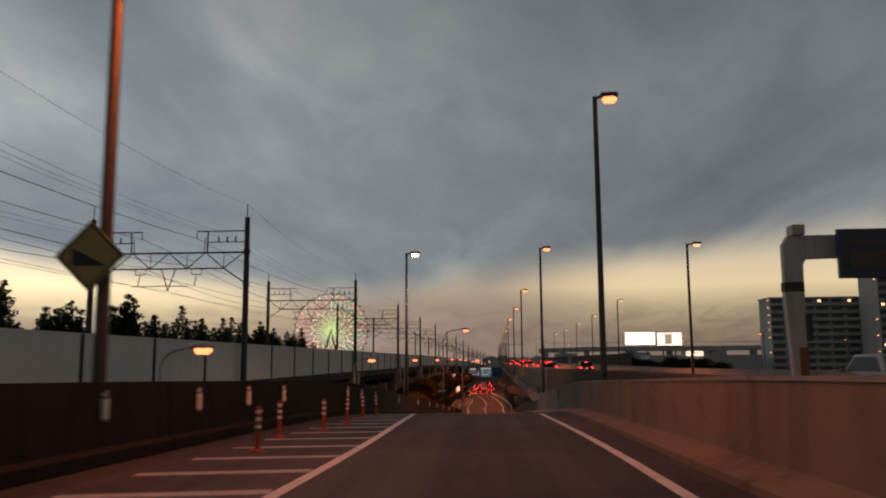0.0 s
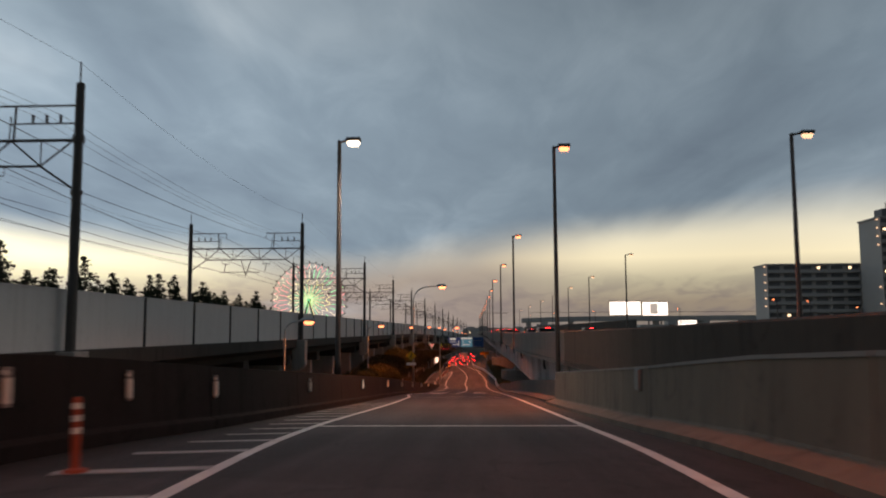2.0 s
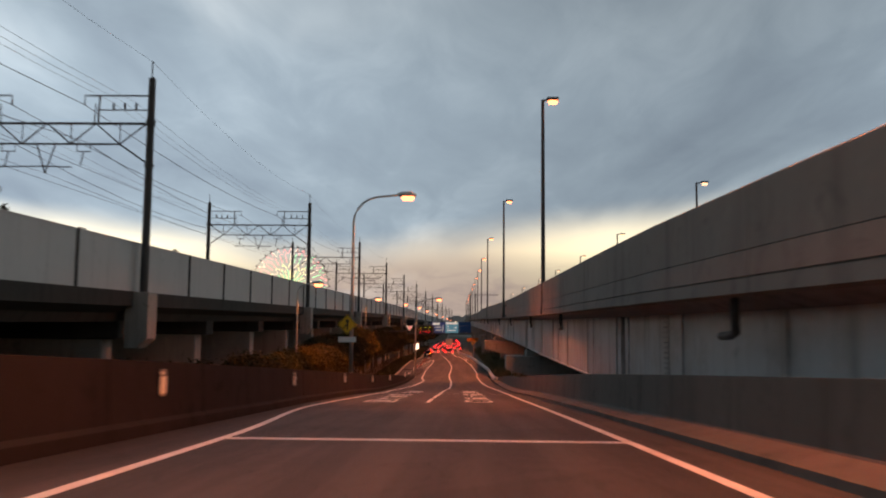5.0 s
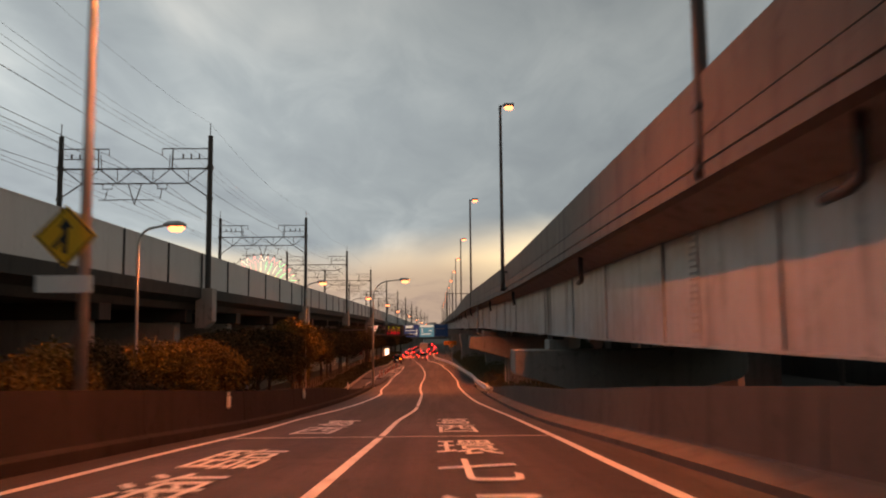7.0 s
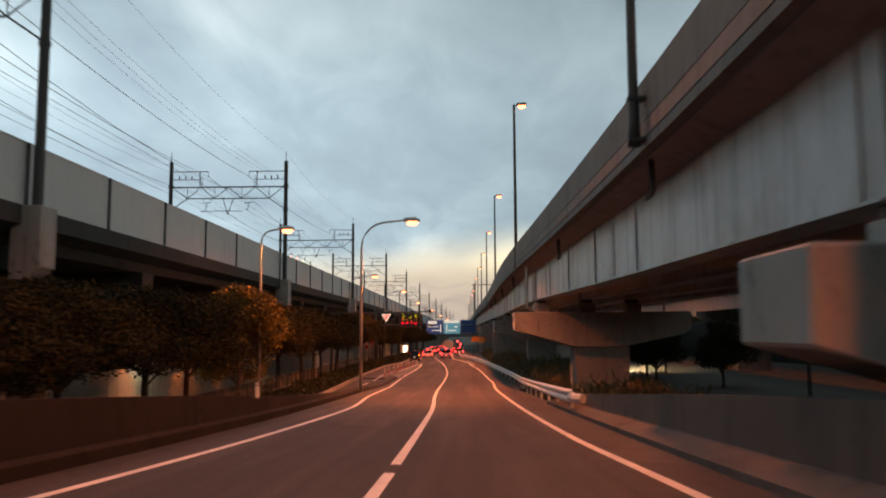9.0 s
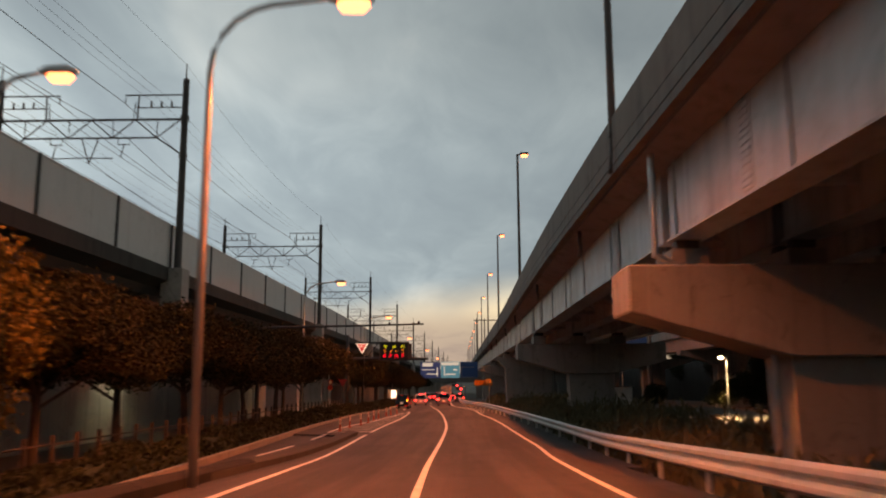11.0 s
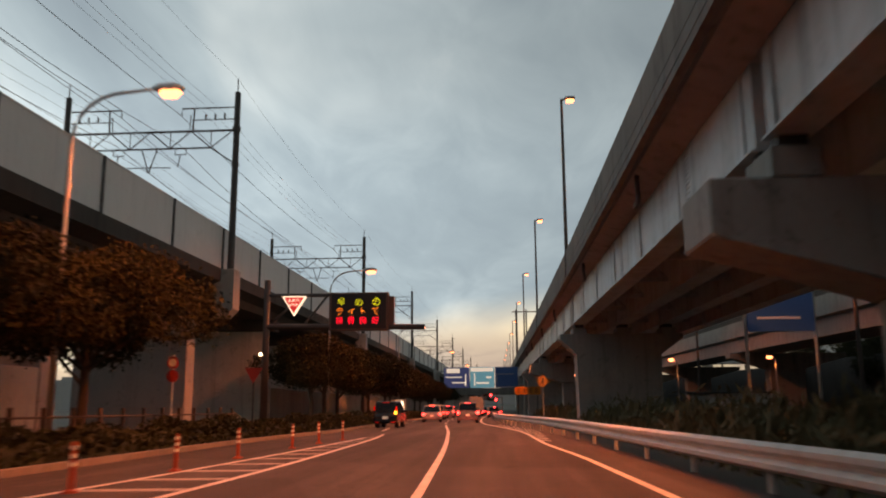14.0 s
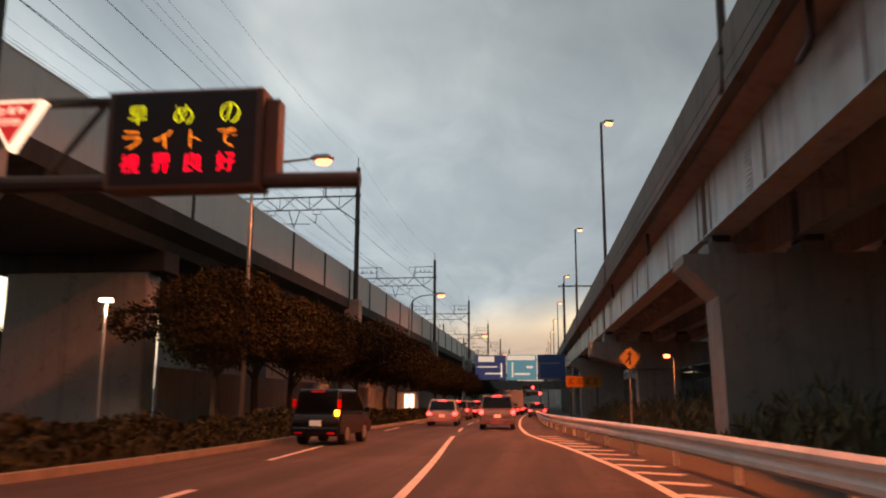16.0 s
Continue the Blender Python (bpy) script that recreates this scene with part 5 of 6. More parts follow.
def build_trees():
    rng = random.Random(4)
    green = [broad_tree_parts(s, 6.5, 2.95, 2.5, LEAF) for s in (11, 12, 13)]
    autumn = [broad_tree_parts(s, 6.0, 3.0, 1.4, AUTUMN) for s in (21, 22)]
    cone = [conifer_parts(s, 16.0) for s in (31, 32, 33)]
    umbrella = [broad_tree_parts(s, 6.2, 4.3, 2.9, LEAF, 30000, 0.2, 0.55) for s in (14, 15, 16)]
    for k, y in enumerate((86, 90, 94.5, 99, 103, 107.5, 112.5, 117, 121.5, 126.5, 131)):
        pair, label, group = ((autumn[k % 2], "street tree with orange autumn foliage behind the ramp", "autumn street trees") if k in (3, 5, 6, 8, 9)
                              else (green[k % 3], "dark bushy evergreen street tree behind the ramp", "evergreen street trees"))
        plant("tree", label, pair, (-12.3 + rng.uniform(-0.8, 0.5), y + rng.uniform(-0.8, 0.8), ground_z(y)), 0.9 * rng.uniform(0.92, 1.05), rng.uniform(0, 360), group)
    plant("tree", "street tree with orange autumn foliage by the side road", autumn[0], (-13.4, 164, ground_z(164)), 1.12, 70, "autumn street trees")
    for y in (137, 143.5, 149.8, 156.5, 170.5, 177, 183.5, 190, 196, 202, 208.5, 214, 247, 252, 258, 265, 272, 281, 290, 300, 311, 322, 334, 346, 360, 375):
        plant("tree", "dark evergreen street tree with spreading crown by the side road", umbrella[rng.randrange(3)], (-13.7 + rail_dx(y) * 0.6 + rng.uniform(-0.6, 0.4), y, ground_z(y)),
              (0.93 if y < 160 else (0.97 if y < 240 else 1.06)) * rng.uniform(0.94, 1.05), rng.uniform(0, 360), "evergreen street trees")
    for k in range(190):
        y = 30 + 1.16 * k + rng.uniform(-1.5, 1.5)
        x = -43 + rng.uniform(-7, 5) - (8 if y > 180 else 0)
        plant("tree", "dark conifer standing beyond the railway against the sky", cone[k % 3], (x, y, 0), rng.uniform(0.93, 1.07) * (1.05 if math.sin(y * 0.31) > 0.2 else 0.95) * (0.5 if y > 215 else 1), rng.uniform(0, 360), "conifers beyond the railway")
    plant("tree", "dark evergreen tree beyond the railway piers", green[1], (-33.5, 262, ground_z(262)), 0.9, 40, "evergreen street trees")
    # added tree row that hides the glowing roof sign from the lower road
    for k in range(16):
        plant("tree", "dark bushy tree added beyond the far viaduct as a screen", green[k % 3], (46 + rng.uniform(-3, 4), 178 + 9 * k + rng.uniform(-2, 2), ground_z(200)), rng.uniform(1.45, 1.7), rng.uniform(0, 360), "trees beyond the far viaduct")
    for x, y, s in ((17.5, 192, 0.85), (20, 199, 0.8), (21.5, 214, 0.55), (18.5, 226, 0.5), (16.5, 184, 0.8), (19.5, 176, 0.8)):
        plant("tree", "dark bushy tree between the two viaducts", green[round(y) % 3], (x, y, ground_z(y) - 0.5), s, rng.uniform(0, 360), "trees between the viaducts")
    # hedge beside the side road, scrub under the expressway
    for name, label, a, b, x0, x1, h, mat, n, size in (("hedge", "dark clipped hedge along the side road kerb", 62, 330, -11.6, -9.5, 1.15, HEDGE, 80000, 0.085),
                                                       ("scrub", "dry straggling scrub under the expressway", 150, 300, 4.5, 12.5, 2.2, GRASS, 42000, 0.15)):
        g = np.random.default_rng(7)
        ys = g.uniform(a, b, n)
        f = np.clip(g.uniform(0, 1, n), 0, 1)
        xs = x0 + (x1 - x0) * f
        if name == "hedge":
            xs = xs + np.array([kerb_left(v) + 9.1 for v in ys])
        hh = h * (0.75 + 0.25 * np.sin(ys * 0.9) * np.sin(ys * 0.37 + xs)) * np.sqrt(np.clip(1 - (2 * f - 1) ** 4, 0.05, 1)) * (1 if name == "hedge" else g.uniform(0.15, 1, n))
        zs = np.array([ground_z(v) for v in ys]) + hh * g.uniform(0.15, 1.0, n) ** 0.5
        c = np.stack([xs, ys, zs], 1)
        u = g.normal(size=(n, 3))
        u[:, 2] += 0.6 if name == "hedge" else 2.0
        u /= np.linalg.norm(u, axis=1)[:, None]
        w = np.cross(u, g.normal(size=(n, 3)))
        w /= np.linalg.norm(w, axis=1)[:, None]
        s = size * g.uniform(0.6, 1.5, (n, 1)) * (1 if name == "hedge" else 1.6)
        k = 0.6 if name == "hedge" else 0.18
        me = bpy.data.meshes.new(name)
        if name == "hedge":   # solid dark core added inside the hedge, so that no light passes through
            core = []
            for v in steps(a, b, 1.5):
                k0 = kerb_left(v) + 9.1
                for dx, dz in ((x0 + 0.25, 0.0), (x0 + 0.35, 0.45), (x0 + 0.8, 0.62), (x1 - 0.7, 0.60), (x1 - 0.35, 0.42), (x1 - 0.2, 0.0)):
                    core.append((dx + k0, v, ground_z(v) + dz * (1 + 0.12 * math.sin(v * 1.7 + dx))))
            rows = len(core) // 6
            hull = bpy.data.meshes.new("hedge_core")
            hull.from_pydata(core, [], [(6 * i + j, 6 * i + j + 1, 6 * i + j + 7, 6 * i + j + 6) for i in range(rows - 1) for j in range(5)])
            hull.materials.append(NEEDLE)
            tagged(part("hedge", hull), "solid dark core added inside the clipped hedge", "hedge", kind="stuff")
        me.from_pydata(np.stack([c - u * s, c + w * s * k, c + u * s, c - w * s * k], 1).reshape(-1, 3).tolist(), [], np.arange(4 * n).reshape(-1, 4).tolist())
        me.materials.append(mat)
        tagged(part(name, me), label, "hedge" if name == "hedge" else "scrub", kind="stuff")


build_trees()


# ---- walls, fence and lights under the railway ----
def build_under_railway():
    # closed back of the space under the tracks
    bm = bmesh.new()
    sweep(bm, steps(-120, 195, 15), lambda y: [(-27.4 + rail_dx(y), ground_z(y) - 0.2), (-27.4 + rail_dx(y), 8.4 + rail_dz(y)), (-27.1 + rail_dx(y), 8.4 + rail_dz(y)), (-27.1 + rail_dx(y), ground_z(y) - 0.2)])
    tagged(part("wall_under_railway", bm, CONCRETE), "stained brown-grey wall closing the space under the railway", "wall", kind="structure")
    # added dark backdrop that closes the space under the expressway
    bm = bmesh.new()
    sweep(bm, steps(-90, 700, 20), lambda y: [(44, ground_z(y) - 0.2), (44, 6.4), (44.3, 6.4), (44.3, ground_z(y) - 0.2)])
    tagged(part("wall_far_right", bm, DARK_CONCRETE), "plain dark wall added to close the view beyond the expressway piers", "wall", kind="structure")
    # pale yard walls between the piers, in cast sections
    for a, b in ((150, 218.5), (250, 302)):
        holder = tagged(new("yard_wall"), "pale rendered yard wall under the railway, streaked with dirt", "wall", kind="structure")
        n = round((b - a) / 6.0)
        for k in range(n):
            y0, y1 = a + (b - a) * k / n, a + (b - a) * (k + 1) / n
            bm = bmesh.new()
            sweep(bm, [y0 + 0.015, y1 - 0.015], lambda y: [(-18.3 + rail_dx(y), ground_z(y) - 0.3), (-18.3 + rail_dx(y), ground_z(y) + 2.9), (-18.12 + rail_dx(y), ground_z(y) + 2.9), (-18.12 + rail_dx(y), ground_z(y) - 0.3)])
            part("wall_section", bm, YARD_WALL, holder)
    # wooden stake fence behind the hedge
    fence = thing("fence", "low dark stake fence behind the hedge", "fence")
    stake = mesh_of("stake", boxes(((-0.05, -0.05, 0), (0.05, 0.05, 1.35))), BARK)
    for i in range(70):
        y = 120 + 1.5 * i
        ob = part("stake", stake, None, fence)
        ob.matrix_basis = pose(-12.0 + rail_dx(y) * 0.5, y, ground_z(y))
    for z in (0.55, 1.1):
        bm = bmesh.new()
        tube(bm, [(-12.0 + rail_dx(y) * 0.5, y, ground_z(y) + z) for y in steps(120, 224, 6)], 0.03, 5)
        part("rail", bm, BARK, fence)
    # small white yard lamps (y 160, 186, 212 are added), and a lit doorway
    for x, y, z in ((-16.0, 242.3, 4.4), (-17.8, 111, 2.4), (-17.6, 131, 2.6), (-17.4, 160, 3.6), (-17.4, 186, 3.6), (-17.4, 212, 3.6)):
        ob = thing("yard_lamp", "small bright white lamp on a slim post under the railway", "lamp", "yard lamps")
        part("post", tubes(([(x, y, ground_z(y) - 0.1), (x, y, z)], 0.05, 6)), GALV, ob)
        part("lens", bevelled(boxes(((x - 0.22, y - 0.12, z), (x + 0.22, y + 0.12, z + 0.14))), 0.03), LAMP_WHITE, ob)
    lamp_light((-15.9, 242.3, 4.3), 700, WHITE_LAMP)
    # added lights with no known lamp, to brighten the yard wall and piers
    for y in (160, 186, 212):
        lamp_light((-17.2, y, 3.5), 45 if y == 212 else 120, (0.85, 1.0, 0.72))
    ob = thing("lit_doorway", "brightly lit white doorway kiosk by the far hedge", "kiosk")
    part("booth", bevelled(boxes(((-13.0, 288, -1.6), (-11.3, 289.6, 1.5))), 0.03), RENDERED, ob)
    part("roof", bevelled(boxes(((-13.15, 287.8, 1.5), (-11.15, 289.75, 1.6))), 0.02), STEEL, ob)
    part("opening", boxes(((-12.3, 287.9, -0.5), (-11.5, 287.99, 1.25))), DOOR_LIT, ob, "brightly lit opening")
    part("mullion", boxes(((-11.95, 287.86, -0.5), (-11.88, 287.9, 1.25))), STEEL, ob)
    # lamps under and beyond the expressway
    for x, y, z, m, p, c in ((19.8, 207.6, 4.3, LAMP_WHITE, 6500, (1.0, 0.86, 0.55)), (13.2, 249.5, 4.1, LAMP_ORANGE, 500, SODIUM), (7.9, 266.7, 3.5, LAMP_ORANGE, 500, SODIUM), (20, 248.5, 4.2, LAMP_ORANGE, 300, SODIUM)):
        ob = thing("under_bridge_lamp", "small lamp glowing on a post under the expressway", "lamp", "lamps under the expressway")
        part("post", tubes(([(x, y, ground_z(y) - 0.1), (x, y, z)], 0.06, 6)), GALV, ob)
        part("arm", tubes(([(x, y, z - 0.05), (x - 0.15, y, z + 0.1), (x - 0.35, y, z + 0.16)], 0.035, 6)), GALV, ob)
        part("lens", tubes(([(x - 0.62, y, z + 0.12), (x - 0.52, y, z + 0.1), (x - 0.3, y, z + 0.1), (x - 0.22, y, z + 0.13)], [0.05, 0.12, 0.12, 0.05], 10)), m, ob, smooth=True)
        lamp_light((x - 0.42, y, z - 0.12), p, c)
    ob = thing("blue_sign_board", "blue direction board with pale bars beside the far viaduct", "road sign")
    part("board", boxes(((18.7, 250, 6.3), (23.6, 250.2, 9.4))), BLUE_SIGN, ob)
    part("writing", boxes(((19.4, 249.95, 7.2), (22.6, 249.98, 7.4))), WHITE_SIGN, ob)
    for px in (18.6, 23.7):
        part("post", tubes(([(px, 250.3, -0.6), (px, 250.3, 9.6)], 0.13, 8)), GALV, ob)
    # parked things and clutter lit by the lamp beyond the piers
    ob = thing("storage_hut", "low pale storage hut beyond the expressway piers", "hut", place=(17.5, 262, ground_z(262)))
    part("body", bevelled(boxes(((0, 0, 0), (6.5, 3.2, 2.5))), 0.03), RENDERED, ob)
    part("roof", bevelled(boxes(((-0.25, -0.3, 2.5), (6.75, 3.5, 2.66))), 0.02), STEEL, ob)


build_under_railway()


# ---- cars ----
def car(place, length, width, height, bonnet, paint, label, turn=0.0, box_back=True, group="queueing cars", tail=None, upright=False):
    """A car seen from behind: body, glasshouse, glass, wheels, lamps, bumper and plate."""
    ob = thing("car", label, "car", group, place=place, turn=turn)
    L, W, H = length / 2, width / 2, height
    belt = H * 0.56
    rake = 0.12 if box_back else 0.55
    bm = bmesh.new()
    slab(bm, [(-L, 0.30), (-L - 0.02, belt * 0.75), (-L + 0.06, belt), (L - bonnet, belt + 0.02), (L - 0.25, belt * 0.86), (L, belt * 0.62), (L - 0.02, 0.30)], "x", -W, W)
    body = part("body", bevelled(bm, 0.06, 2), paint, ob, smooth=False)
    bm = bmesh.new()
    low = [(-L + 0.06, belt - 0.02), (L - bonnet, belt)]
    top = [(-L + 0.06 + rake, H), (L - bonnet - 0.75, H)]
    vs = [bm.verts.new((s * W * w, y, z)) for (y, z), w in zip(low + top[::-1], (0.97, 0.97, 0.82, 0.82)) for s in (-1, 1)]
    for f in ((0, 1, 3, 2), (2, 3, 5, 4), (4, 5, 7, 6), (6, 7, 1, 0), (0, 2, 4, 6), (1, 7, 5, 3)):
        bm.faces.new([vs[i] for i in f])
    part("cabin", bevelled(bm, 0.05, 2), paint, ob)
    # rear glass, side glass
    def quad(a, b, c, d):
        m = bmesh.new()
        m.faces.new([m.verts.new(p) for p in (a, b, c, d)])
        bmesh.ops.solidify(m, geom=m.faces, thickness=0.012)
        return m
    f0, f1 = 0.12, 0.86
    yb = lambda f: -L + 0.06 + rake * f - 0.012
    zb = lambda f: belt + (H - belt) * f
    wb = lambda f: W * (0.97 - 0.15 * f) - 0.10
    part("rear_window", quad((-wb(f0), yb(f0), zb(f0)), (wb(f0), yb(f0), zb(f0)), (wb(f1), yb(f1), zb(f1)), (-wb(f1), yb(f1), zb(f1))), GLASS, ob)
    for s in (-1, 1):
        wx = lambda f: s * (W * (0.97 - 0.15 * f) + 0.012)
        part("side_window", quad((wx(0.14), -L + 0.35 + rake * 0.2, zb(0.14)), (wx(0.14), L - bonnet - 0.25, zb(0.14)), (wx(0.85), L - bonnet - 0.85, zb(0.85)), (wx(0.85), -L + 0.4 + rake, zb(0.85))), GLASS, ob)
        z0, z1, lw = (H * 0.66, H * 0.82, 0.10) if upright else ((belt * 0.80, belt * 1.00, 0.17) if box_back else (belt * 0.76, belt * 0.93, 0.26))
        yl = -L + (0.02 if upright else -0.03)
        part("tail_lamp", bevelled(boxes(((s * W - (lw if s > 0 else 0.0), yl, z0), (s * W + (0.0 if s > 0 else lw), yl + 0.10, z1))), 0.02), tail or TAIL, ob, "glowing red tail lamp")
        part("reflector", boxes(((s * (W - 0.25) - 0.11, -L - 0.10, 0.34), (s * (W - 0.25) + 0.11, -L - 0.085, 0.39))), tail or RED_SIGN, ob)
        for yy in (-L + 0.75, L - 0.8):
            wheel = part("wheel", tubes(([(s * (W - 0.22), yy, 0.32), (s * (W - 0.01), yy, 0.32)], 0.32, 18)), TYRE, ob)
            part("rim", tubes(([(s * (W - 0.02), yy, 0.32), (s * (W + 0.004), yy, 0.32)], 0.2, 14)), GALV, wheel)
        part("mirror", bevelled(boxes(((s * W + (0.0 if s > 0 else -0.18), L - bonnet - 0.35, belt + 0.02), (s * W + (0.18 if s > 0 else 0.0), L - bonnet - 0.2, belt + 0.18))), 0.03), paint, ob)
    part("brake_lamp", boxes(((-0.2, -L + 0.03 + rake * 0.92, H - 0.09), (0.2, -L + 0.1 + rake * 0.95, H - 0.05))), tail or TAIL, ob, "glowing high brake lamp")
    part("bumper", bevelled(boxes(((-W + 0.03, -L - 0.09, 0.28), (W - 0.03, -L + 0.1, 0.52))), 0.03), paint, ob)
    part("plate", boxes(((-0.17, -L - 0.045, belt * 0.62), (0.17, -L - 0.028, belt * 0.62 + 0.16))), PLATE, ob, "lit number plate, plain")
    return ob


def build_cars():
    car((-2.65, 258, road_z(258)), 4.7, 1.75, 1.72, 0.9, CAR_SILVER, "silver minivan braking behind the queue of cars", 2.0)
    car((-6.1, 264, road_z(264)), 4.4, 1.75, 1.52, 1.1, CAR_WHITE, "white hatchback braking in the middle lane", 2.5, box_back=False)
    van = car((-6.95, 240.0, road_z(240.0)), 3.4, 1.48, 1.62, 0.55, CAR_BLACK, "small black box van signalling beside the hedge", -4.0, tail=TAIL_DIM, upright=True)
    part("indicator", boxes(((0.60, -1.80, 0.86), (0.72, -1.73, 1.02))), INDICATOR, van, "glowing orange indicator")
    lanes = [(0, CAR_WHITE, "white"), (1, CAR_GREY, "grey"), (2, CAR_SILVER, "silver"), (3, CAR_BLACK, "black")]
    rng = random.Random(9)
    for y, off, h, bb in ((283, 1.7, 1.5, False), (284, -1.7, 1.6, True), (293, 1.8, 1.75, True), (295, -1.8, 1.5, False), (304, 1.7, 1.55, False), (306, -1.6, 1.7, True), (317, 1.8, 1.5, False),
                          (321, -1.7, 1.55, False), (332, 1.8, 1.8, True), (338, -1.8, 1.5, False), (350, 1.8, 1.5, False), (356, -1.7, 1.7, True), (371, 1.8, 1.55, False), (380, -1.7, 1.5, False), (300, 4.9, 1.5, False), (312, 5.0, 1.55, False)):
        k, paint, word = rng.choice(lanes)
        car((mid_line(y) + off, y, road_z(y)), 4.4, 1.72, h, 0.9 if bb else 1.15, paint, f"{word} car queueing with red brake lamps lit", rng.uniform(-1, 2), box_back=bb)
    # a box lorry in the queue
    ob = thing("lorry", "white box lorry queueing ahead of the cars", "lorry", place=(mid_line(326) + 1.9, 327, road_z(327)))
    part("cargo_box", bevelled(boxes(((-1.15, -2.6, 0.9), (1.15, 2.2, 3.2))), 0.04), CAR_WHITE, ob)
    part("cab", bevelled(boxes(((-1.05, 2.3, 0.6), (1.05, 3.7, 2.5))), 0.1), CAR_WHITE, ob)
    part("chassis", boxes(((-0.9, -2.5, 0.5), (0.9, 3.5, 0.9))), STEEL, ob)
    for s in (-1, 1):
        part("tail_lamp", boxes(((s * 0.95 - 0.12, -2.66, 0.62), (s * 0.95 + 0.12, -2.58, 0.8))), TAIL, ob)
        for yy in (-1.6, 2.7):
            part("wheel", tubes(([(s * 0.8, yy, 0.42), (s * 1.08, yy, 0.42)], 0.42, 16)), TYRE, ob)
    # traffic on the expressway deck
    for x, y, paint, word in ((13.4, 28.5, CAR_SILVER, "silver"), (9.2, 150, CAR_GREY, "grey"), (12.6, 180, CAR_WHITE, "white"), (9.1, 230, CAR_BLACK, "black"), (8.9, 262, CAR_GREY, "grey"), (12.4, 280, CAR_WHITE, "white"), (9, 300, CAR_SILVER, "silver"), (12.5, 330, CAR_GREY, "grey"), (8.9, 345, CAR_WHITE, "white"), (6.6, 96, CAR_GREY, "grey"), (12.8, 112, CAR_BLACK, "black"), (9.4, 128, CAR_WHITE, "white"), (6.5, 168, CAR_SILVER, "silver"), (9.3, 200, CAR_GREY, "grey"), (12.7, 214, CAR_BLACK, "black"), (6.4, 246, CAR_WHITE, "white"), (12.6, 370, CAR_SILVER, "silver"), (9.1, 392, CAR_GREY, "grey")):
        car((x, y, edge_z(y) - 1.02), 4.4, 1.72, 1.5, 1.1, paint, f"{word} car on the expressway with red tail lamps", 0, box_back=False, group="cars on the expressway")


build_cars()
for x, y in ((-2.6, 255.1), (-6.0, 261.3), (-4.0, 280.2)):
    data = bpy.data.lights.new("brake_light", "POINT")
    data.energy, data.color, data.shadow_soft_size = 5, (1.0, 0.035, 0.025), 0.3
    ob = new("brake_light", data)
    ob.location = (x, y, road_z(y) + 0.45)


# ---- the far distance ----
def build_ferris_wheel():
    ob = thing("ferris_wheel", "huge lit Ferris wheel with green, yellow and pink lights", "ferris wheel", place=(-247, 1238, 57))
    R = 55.5
    ray = lambda a, r, y=0.0: (r * math.sin(a), y, r * math.cos(a))
    for k in range(36):
        a = 2 * math.pi * k / 36
        spoke = part("spoke", tubes(([ray(a, 3), ray(a, 24)], 0.34, 4)), WHEEL_GREEN if k % 2 else WHEEL_YELLOW, ob)
        part("outer_light", tubes(([ray(a, 34), ray(a, 47)], 0.42, 4)), WHEEL_PINK if k > 19 else (WHEEL_GREEN if k % 3 else WHEEL_WHITE), spoke)
    for k in range(18):
        a, b, c = (2 * math.pi * (k + d) / 18 for d in (0, 0.5, 1))
        part("star_light", tubes(([ray(a, 33), ray(b, 25), ray(c, 33)], 0.42, 4)), WHEEL_YELLOW if k % 3 else WHEEL_WHITE, ob)
    for k in range(36):
        a, b, c = (2 * math.pi * (k + d) / 36 for d in (0, 0.5, 1))
        part("rim_light", tubes(([ray(a, 55), ray(b, 46), ray(c, 55)], 0.42, 4)), (WHEEL_PINK if k % 3 else WHEEL_WHITE) if k > 18 or k < 2 else (WHEEL_GREEN if k % 3 == 0 else WHEEL_PINK), ob)
    bm = bmesh.new()
    tube(bm, [ray(2 * math.pi * k / 48, R + 0.5) for k in range(49)], 0.35, 4)
    part("rim", bm, STEEL, ob)
    part("hub", tubes(([(0, -4, 0), (0, 4, 0)], 2.4, 16)), STEEL, ob)
    part("hub_light", tubes(([(0, -4.3, 0), (0, -4.1, 0)], 1.6, 12)), WHEEL_GREEN, ob)
    for s in (-1, 1):
        for yy in (-7, 7):
            part("leg", tubes(([(0, yy * 0.4, 0), (s * 17, yy, -63)], 0.9, 8)), STEEL, ob)
    for k in range(36):
        a = 2 * math.pi * k / 36
        c = Vector(ray(a, 58))
        part("gondola", tubes(([c + Vector((0, 0, -1.4)), c + Vector((0, 0, -0.6)), c + Vector((0, 0, 0.9))], [0.8, 1.2, 0.7], 8)), STEEL, ob)


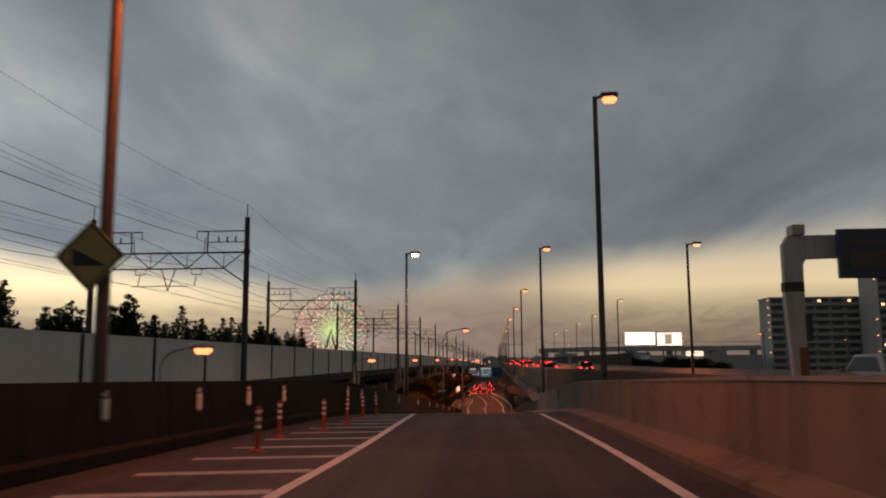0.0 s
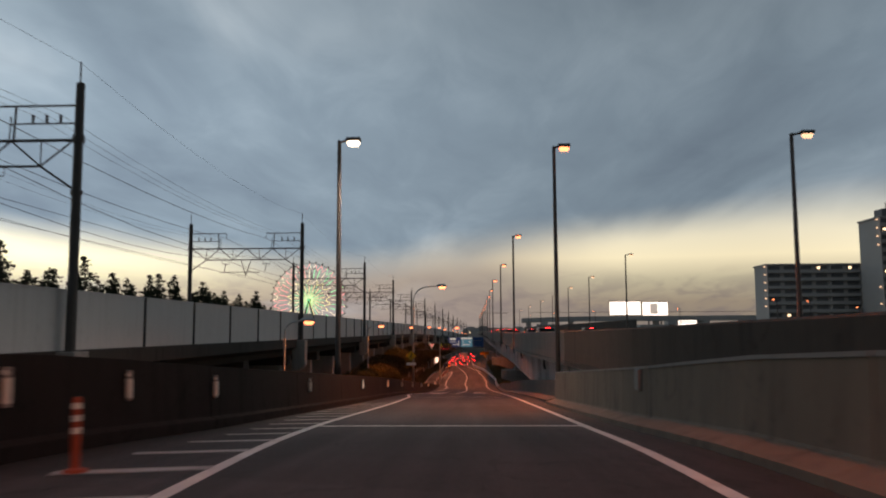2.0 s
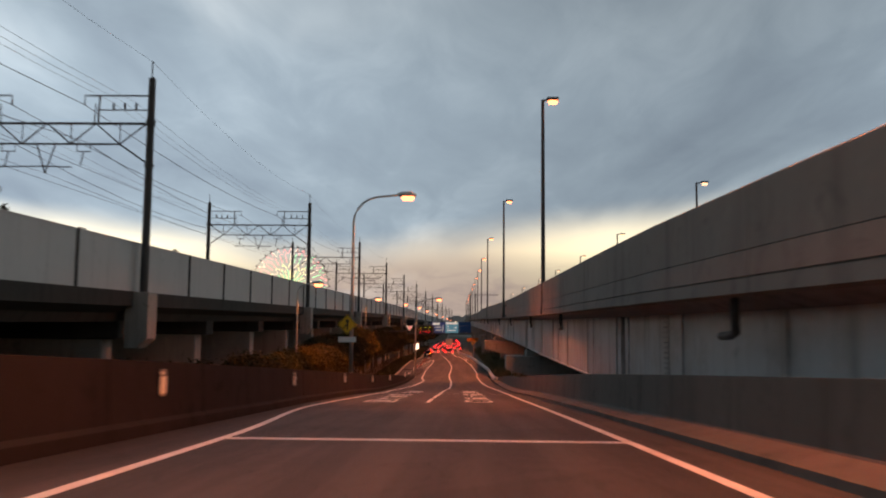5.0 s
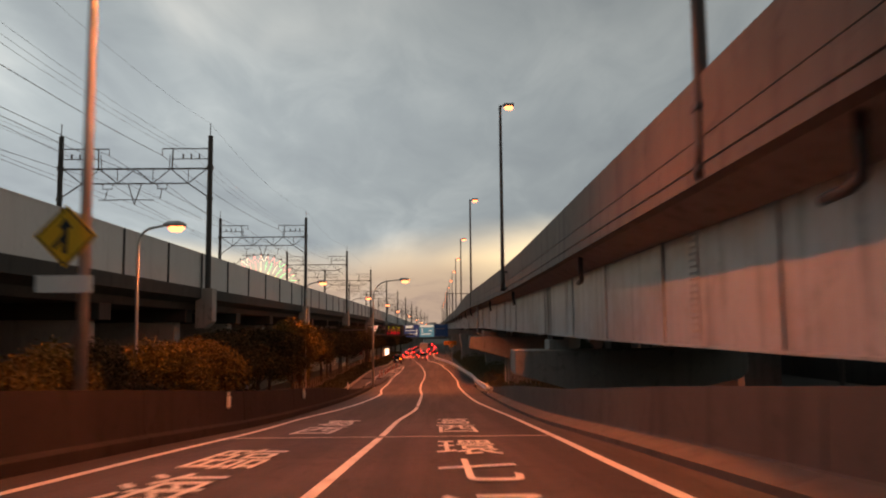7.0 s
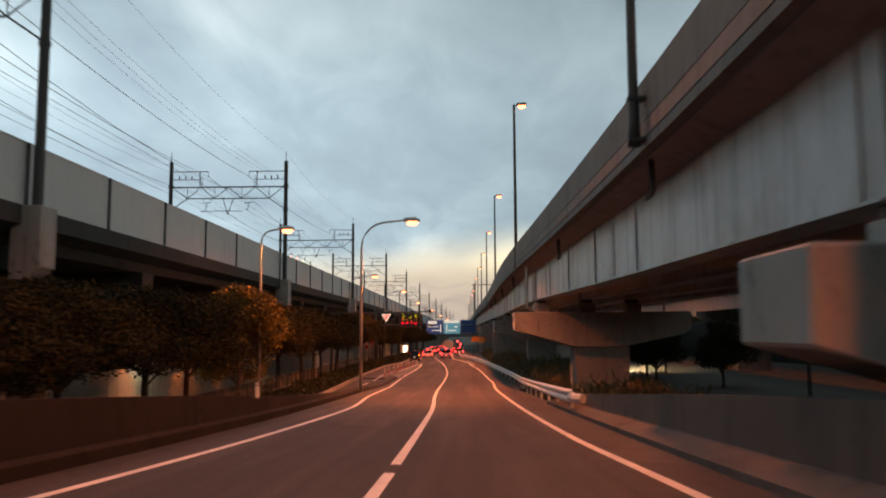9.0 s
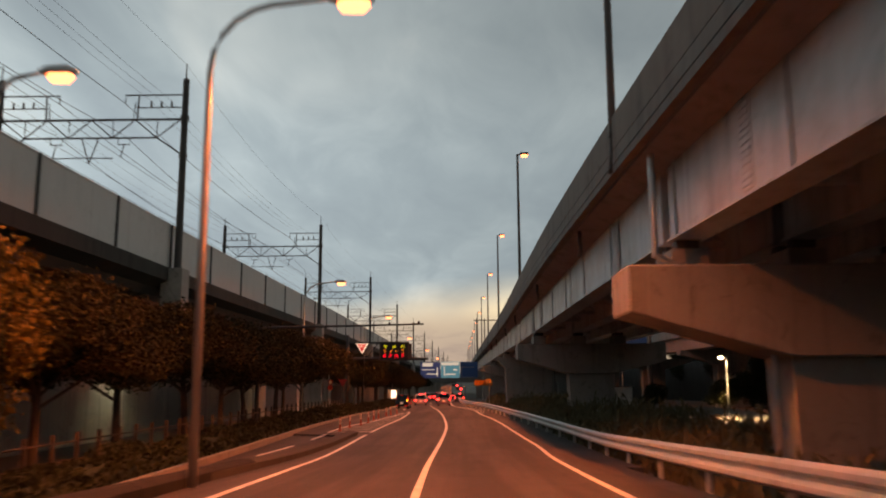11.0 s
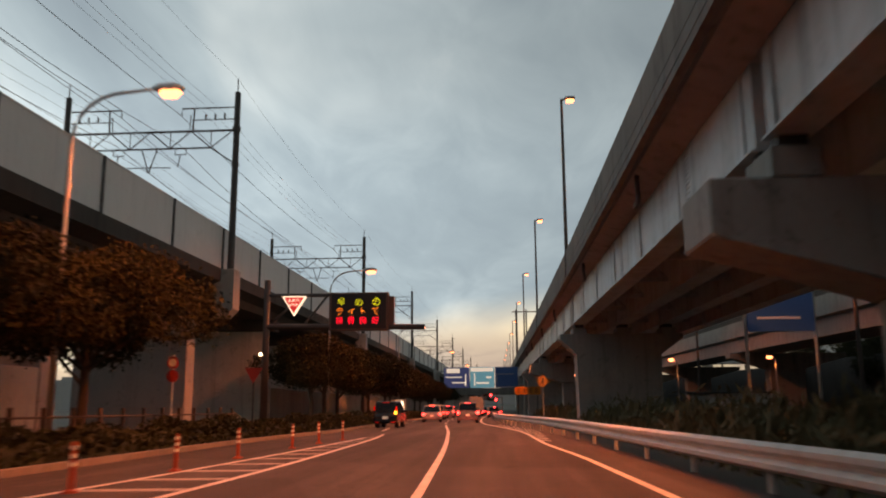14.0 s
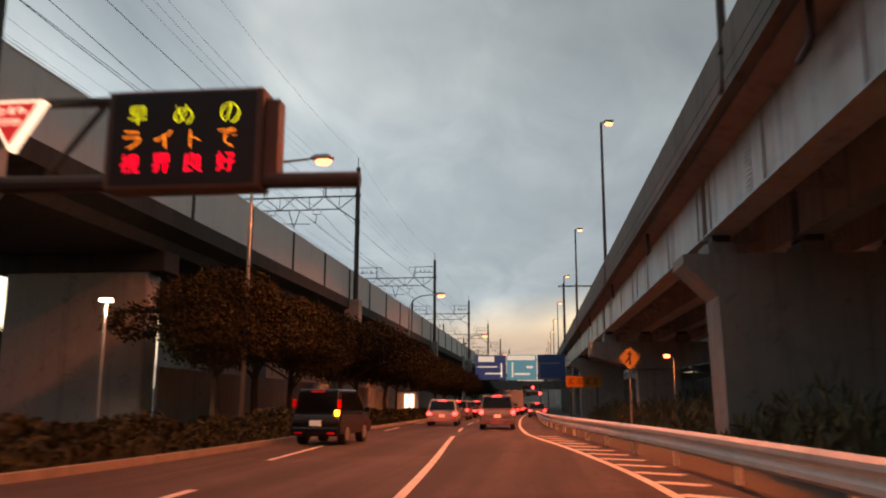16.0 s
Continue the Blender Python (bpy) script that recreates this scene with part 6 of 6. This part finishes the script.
def apartment(place, width, depth, storeys, label, lit, seed, wing=False):
    """A slab block with a balcony band and a recessed window row for each storey."""
    ob = thing("apartment_building", label, "building", "apartment buildings", place=place)
    h = 3.05
    H = storeys * h
    part("wall", boxes(((0, 0.8, -8), (width, depth, H))), FACADE, ob)
    part("roof", boxes(((-0.4, -0.2, H), (width + 0.4, depth + 0.3, H + 0.6))), FACADE, ob)
    rng = random.Random(seed)
    for s in range(storeys):
        z = s * h
        part("balcony", boxes(((0, -0.6, z), (width, 0.8, z + 1.25))), FACADE, ob)
        for k in range(int(width // 6)):
            x = 6 * k + 0.8
            w = part("window", boxes(((x, 0.70, z + 1.3), (x + 4.4, 0.79, z + 2.8))), FACADE_DARK, ob)
            if rng.random() < lit:
                part("lit_pane", boxes(((x + 0.6, 0.62, z + 1.6), (x + 1.8, 0.69, z + 2.5))), WINDOW_LIT, w)
    for k in range(int(width // 12) + 1):
        part("party_wall", boxes(((12 * k - 0.15, -0.62, 0), (12 * k + 0.15, 0.82, H))), FACADE, ob)
    for s in range(0, storeys, 1):
        if rng.random() < 0.6:
            part("stair_lamp", boxes(((-0.9, 0.5, s * h + 2.3), (-0.4, 0.9, s * h + 2.7))), LAMP_DIM, ob)
    return ob


def build_distance():
    apartment((114, 340, 4), 48, 14, 10, "long grey apartment block with balcony bands and a few lit windows", 0.05, 3)
    apartment((147, 318, 4), 16, 16, 15, "tall grey stair tower of an apartment block", 0.05, 5)
    apartment((152, 300, 4), 40, 16, 19, "tall pale apartment tower with stacked balconies", 0.07, 6)
    ob = thing("rooftop_tank", "dark rooftop water tank frame on the stair tower", "rooftop tank", place=(150, 322, 50.5))
    part("tank", bevelled(boxes(((0, 0, -0.6), (6, 6, 3.2))), 0.2), FACADE_DARK, ob)
    part("aerial", tubes(([(3, 3, 3), (3, 3, 6)], 0.15, 6)), STEEL, ob)
    for x, w, z, hh, m in ((96.5, 21.5, 20.5, 9.2, BILLBOARD_CYAN), (119.5, 17.5, 20.0, 9.2, BILLBOARD)):
        ob = thing("billboard", "large glowing billboard with pale blank picture areas", "billboard", "glowing billboards", place=(x, 600, z))
        part("panel", boxes(((0, 0, 0), (w, 0.8, hh))), BILLBOARD, ob)
        part("picture", boxes(((w * (0.62 if m is BILLBOARD_CYAN else 0.3), -0.1, hh * 0.1), (w * (0.97 if m is BILLBOARD_CYAN else 0.6), -0.02, hh * 0.9))), m if m is BILLBOARD_CYAN else PALE_LIT, ob)
        part("frame", boxes(((-0.4, 0.2, -0.5), (w + 0.4, 1.2, hh + 0.5))), STEEL, ob)
        for u in (0.25, 0.75):
            part("leg", tubes(([(w * u, 1.5, -z - 6), (w * u, 1.5, 0)], 0.5, 8)), STEEL, ob)
    ob = thing("roof_sign", "small glowing white roof sign with dark bars of writing", "illuminated sign", place=(77, 330, 11.6))
    part("panel", boxes(((0, 0, 0), (6.6, 0.4, 1.7))), BILLBOARD, ob)
    for k in range(5):
        part("writing", boxes(((0.5 + 1.2 * k, -0.08, 0.7), (1.2 + 1.2 * k, -0.02, 1.4))), STEEL, ob)
    part("roof", boxes(((-14, 1, -14), (30, 22, 0.2))), FACADE, ob, "flat dark roof under the sign")
    # a far overpass with a railing that crosses behind the expressway
    holder = tagged(new("far_overpass"), "far elevated road with railings crossing behind the expressway", "viaduct", kind="structure")
    bm = bmesh.new()
    slab(bm, [(30, 14.5), (60, 15.2), (320, 15.6), (320, 18.6), (60, 18.2), (30, 17.4)], "y", 520, 531)
    part("deck", bm, FACADE, holder)
    for x in range(34, 320, 26):
        part("pier", boxes(((x - 1.3, 522, -8), (x + 1.3, 529, 15.3))), FACADE, holder)
    part("railing", boxes(((34, 520.2, 20.6), (320, 520.4, 20.8))), STEEL, holder)
    # low roofs along the skyline
    rng = random.Random(12)
    for k in range(34):
        x = rng.uniform(-420, 700)
        y = rng.uniform(900, 1500)
        if -120 < x + 40 < 60:
            y += 500
        w, h = rng.uniform(18, 55), rng.uniform(9, 30)
        ob = thing("skyline_building", "far dim block on the skyline at dusk", "building", "skyline buildings", place=(x, y, -8))
        part("wall", boxes(((0, 0, 0), (w, 20, h))), FACADE, ob)
        part("roof", boxes(((w * 0.2, 4, h), (w * 0.55, 14, h + 3))), FACADE, ob)
        if rng.random() < 0.5:
            part("lit_window", boxes(((w * 0.3, -0.3, h * 0.6), (w * 0.3 + 2, -0.05, h * 0.6 + 1.5))), WINDOW_LIT, ob)


build_ferris_wheel()
build_distance()
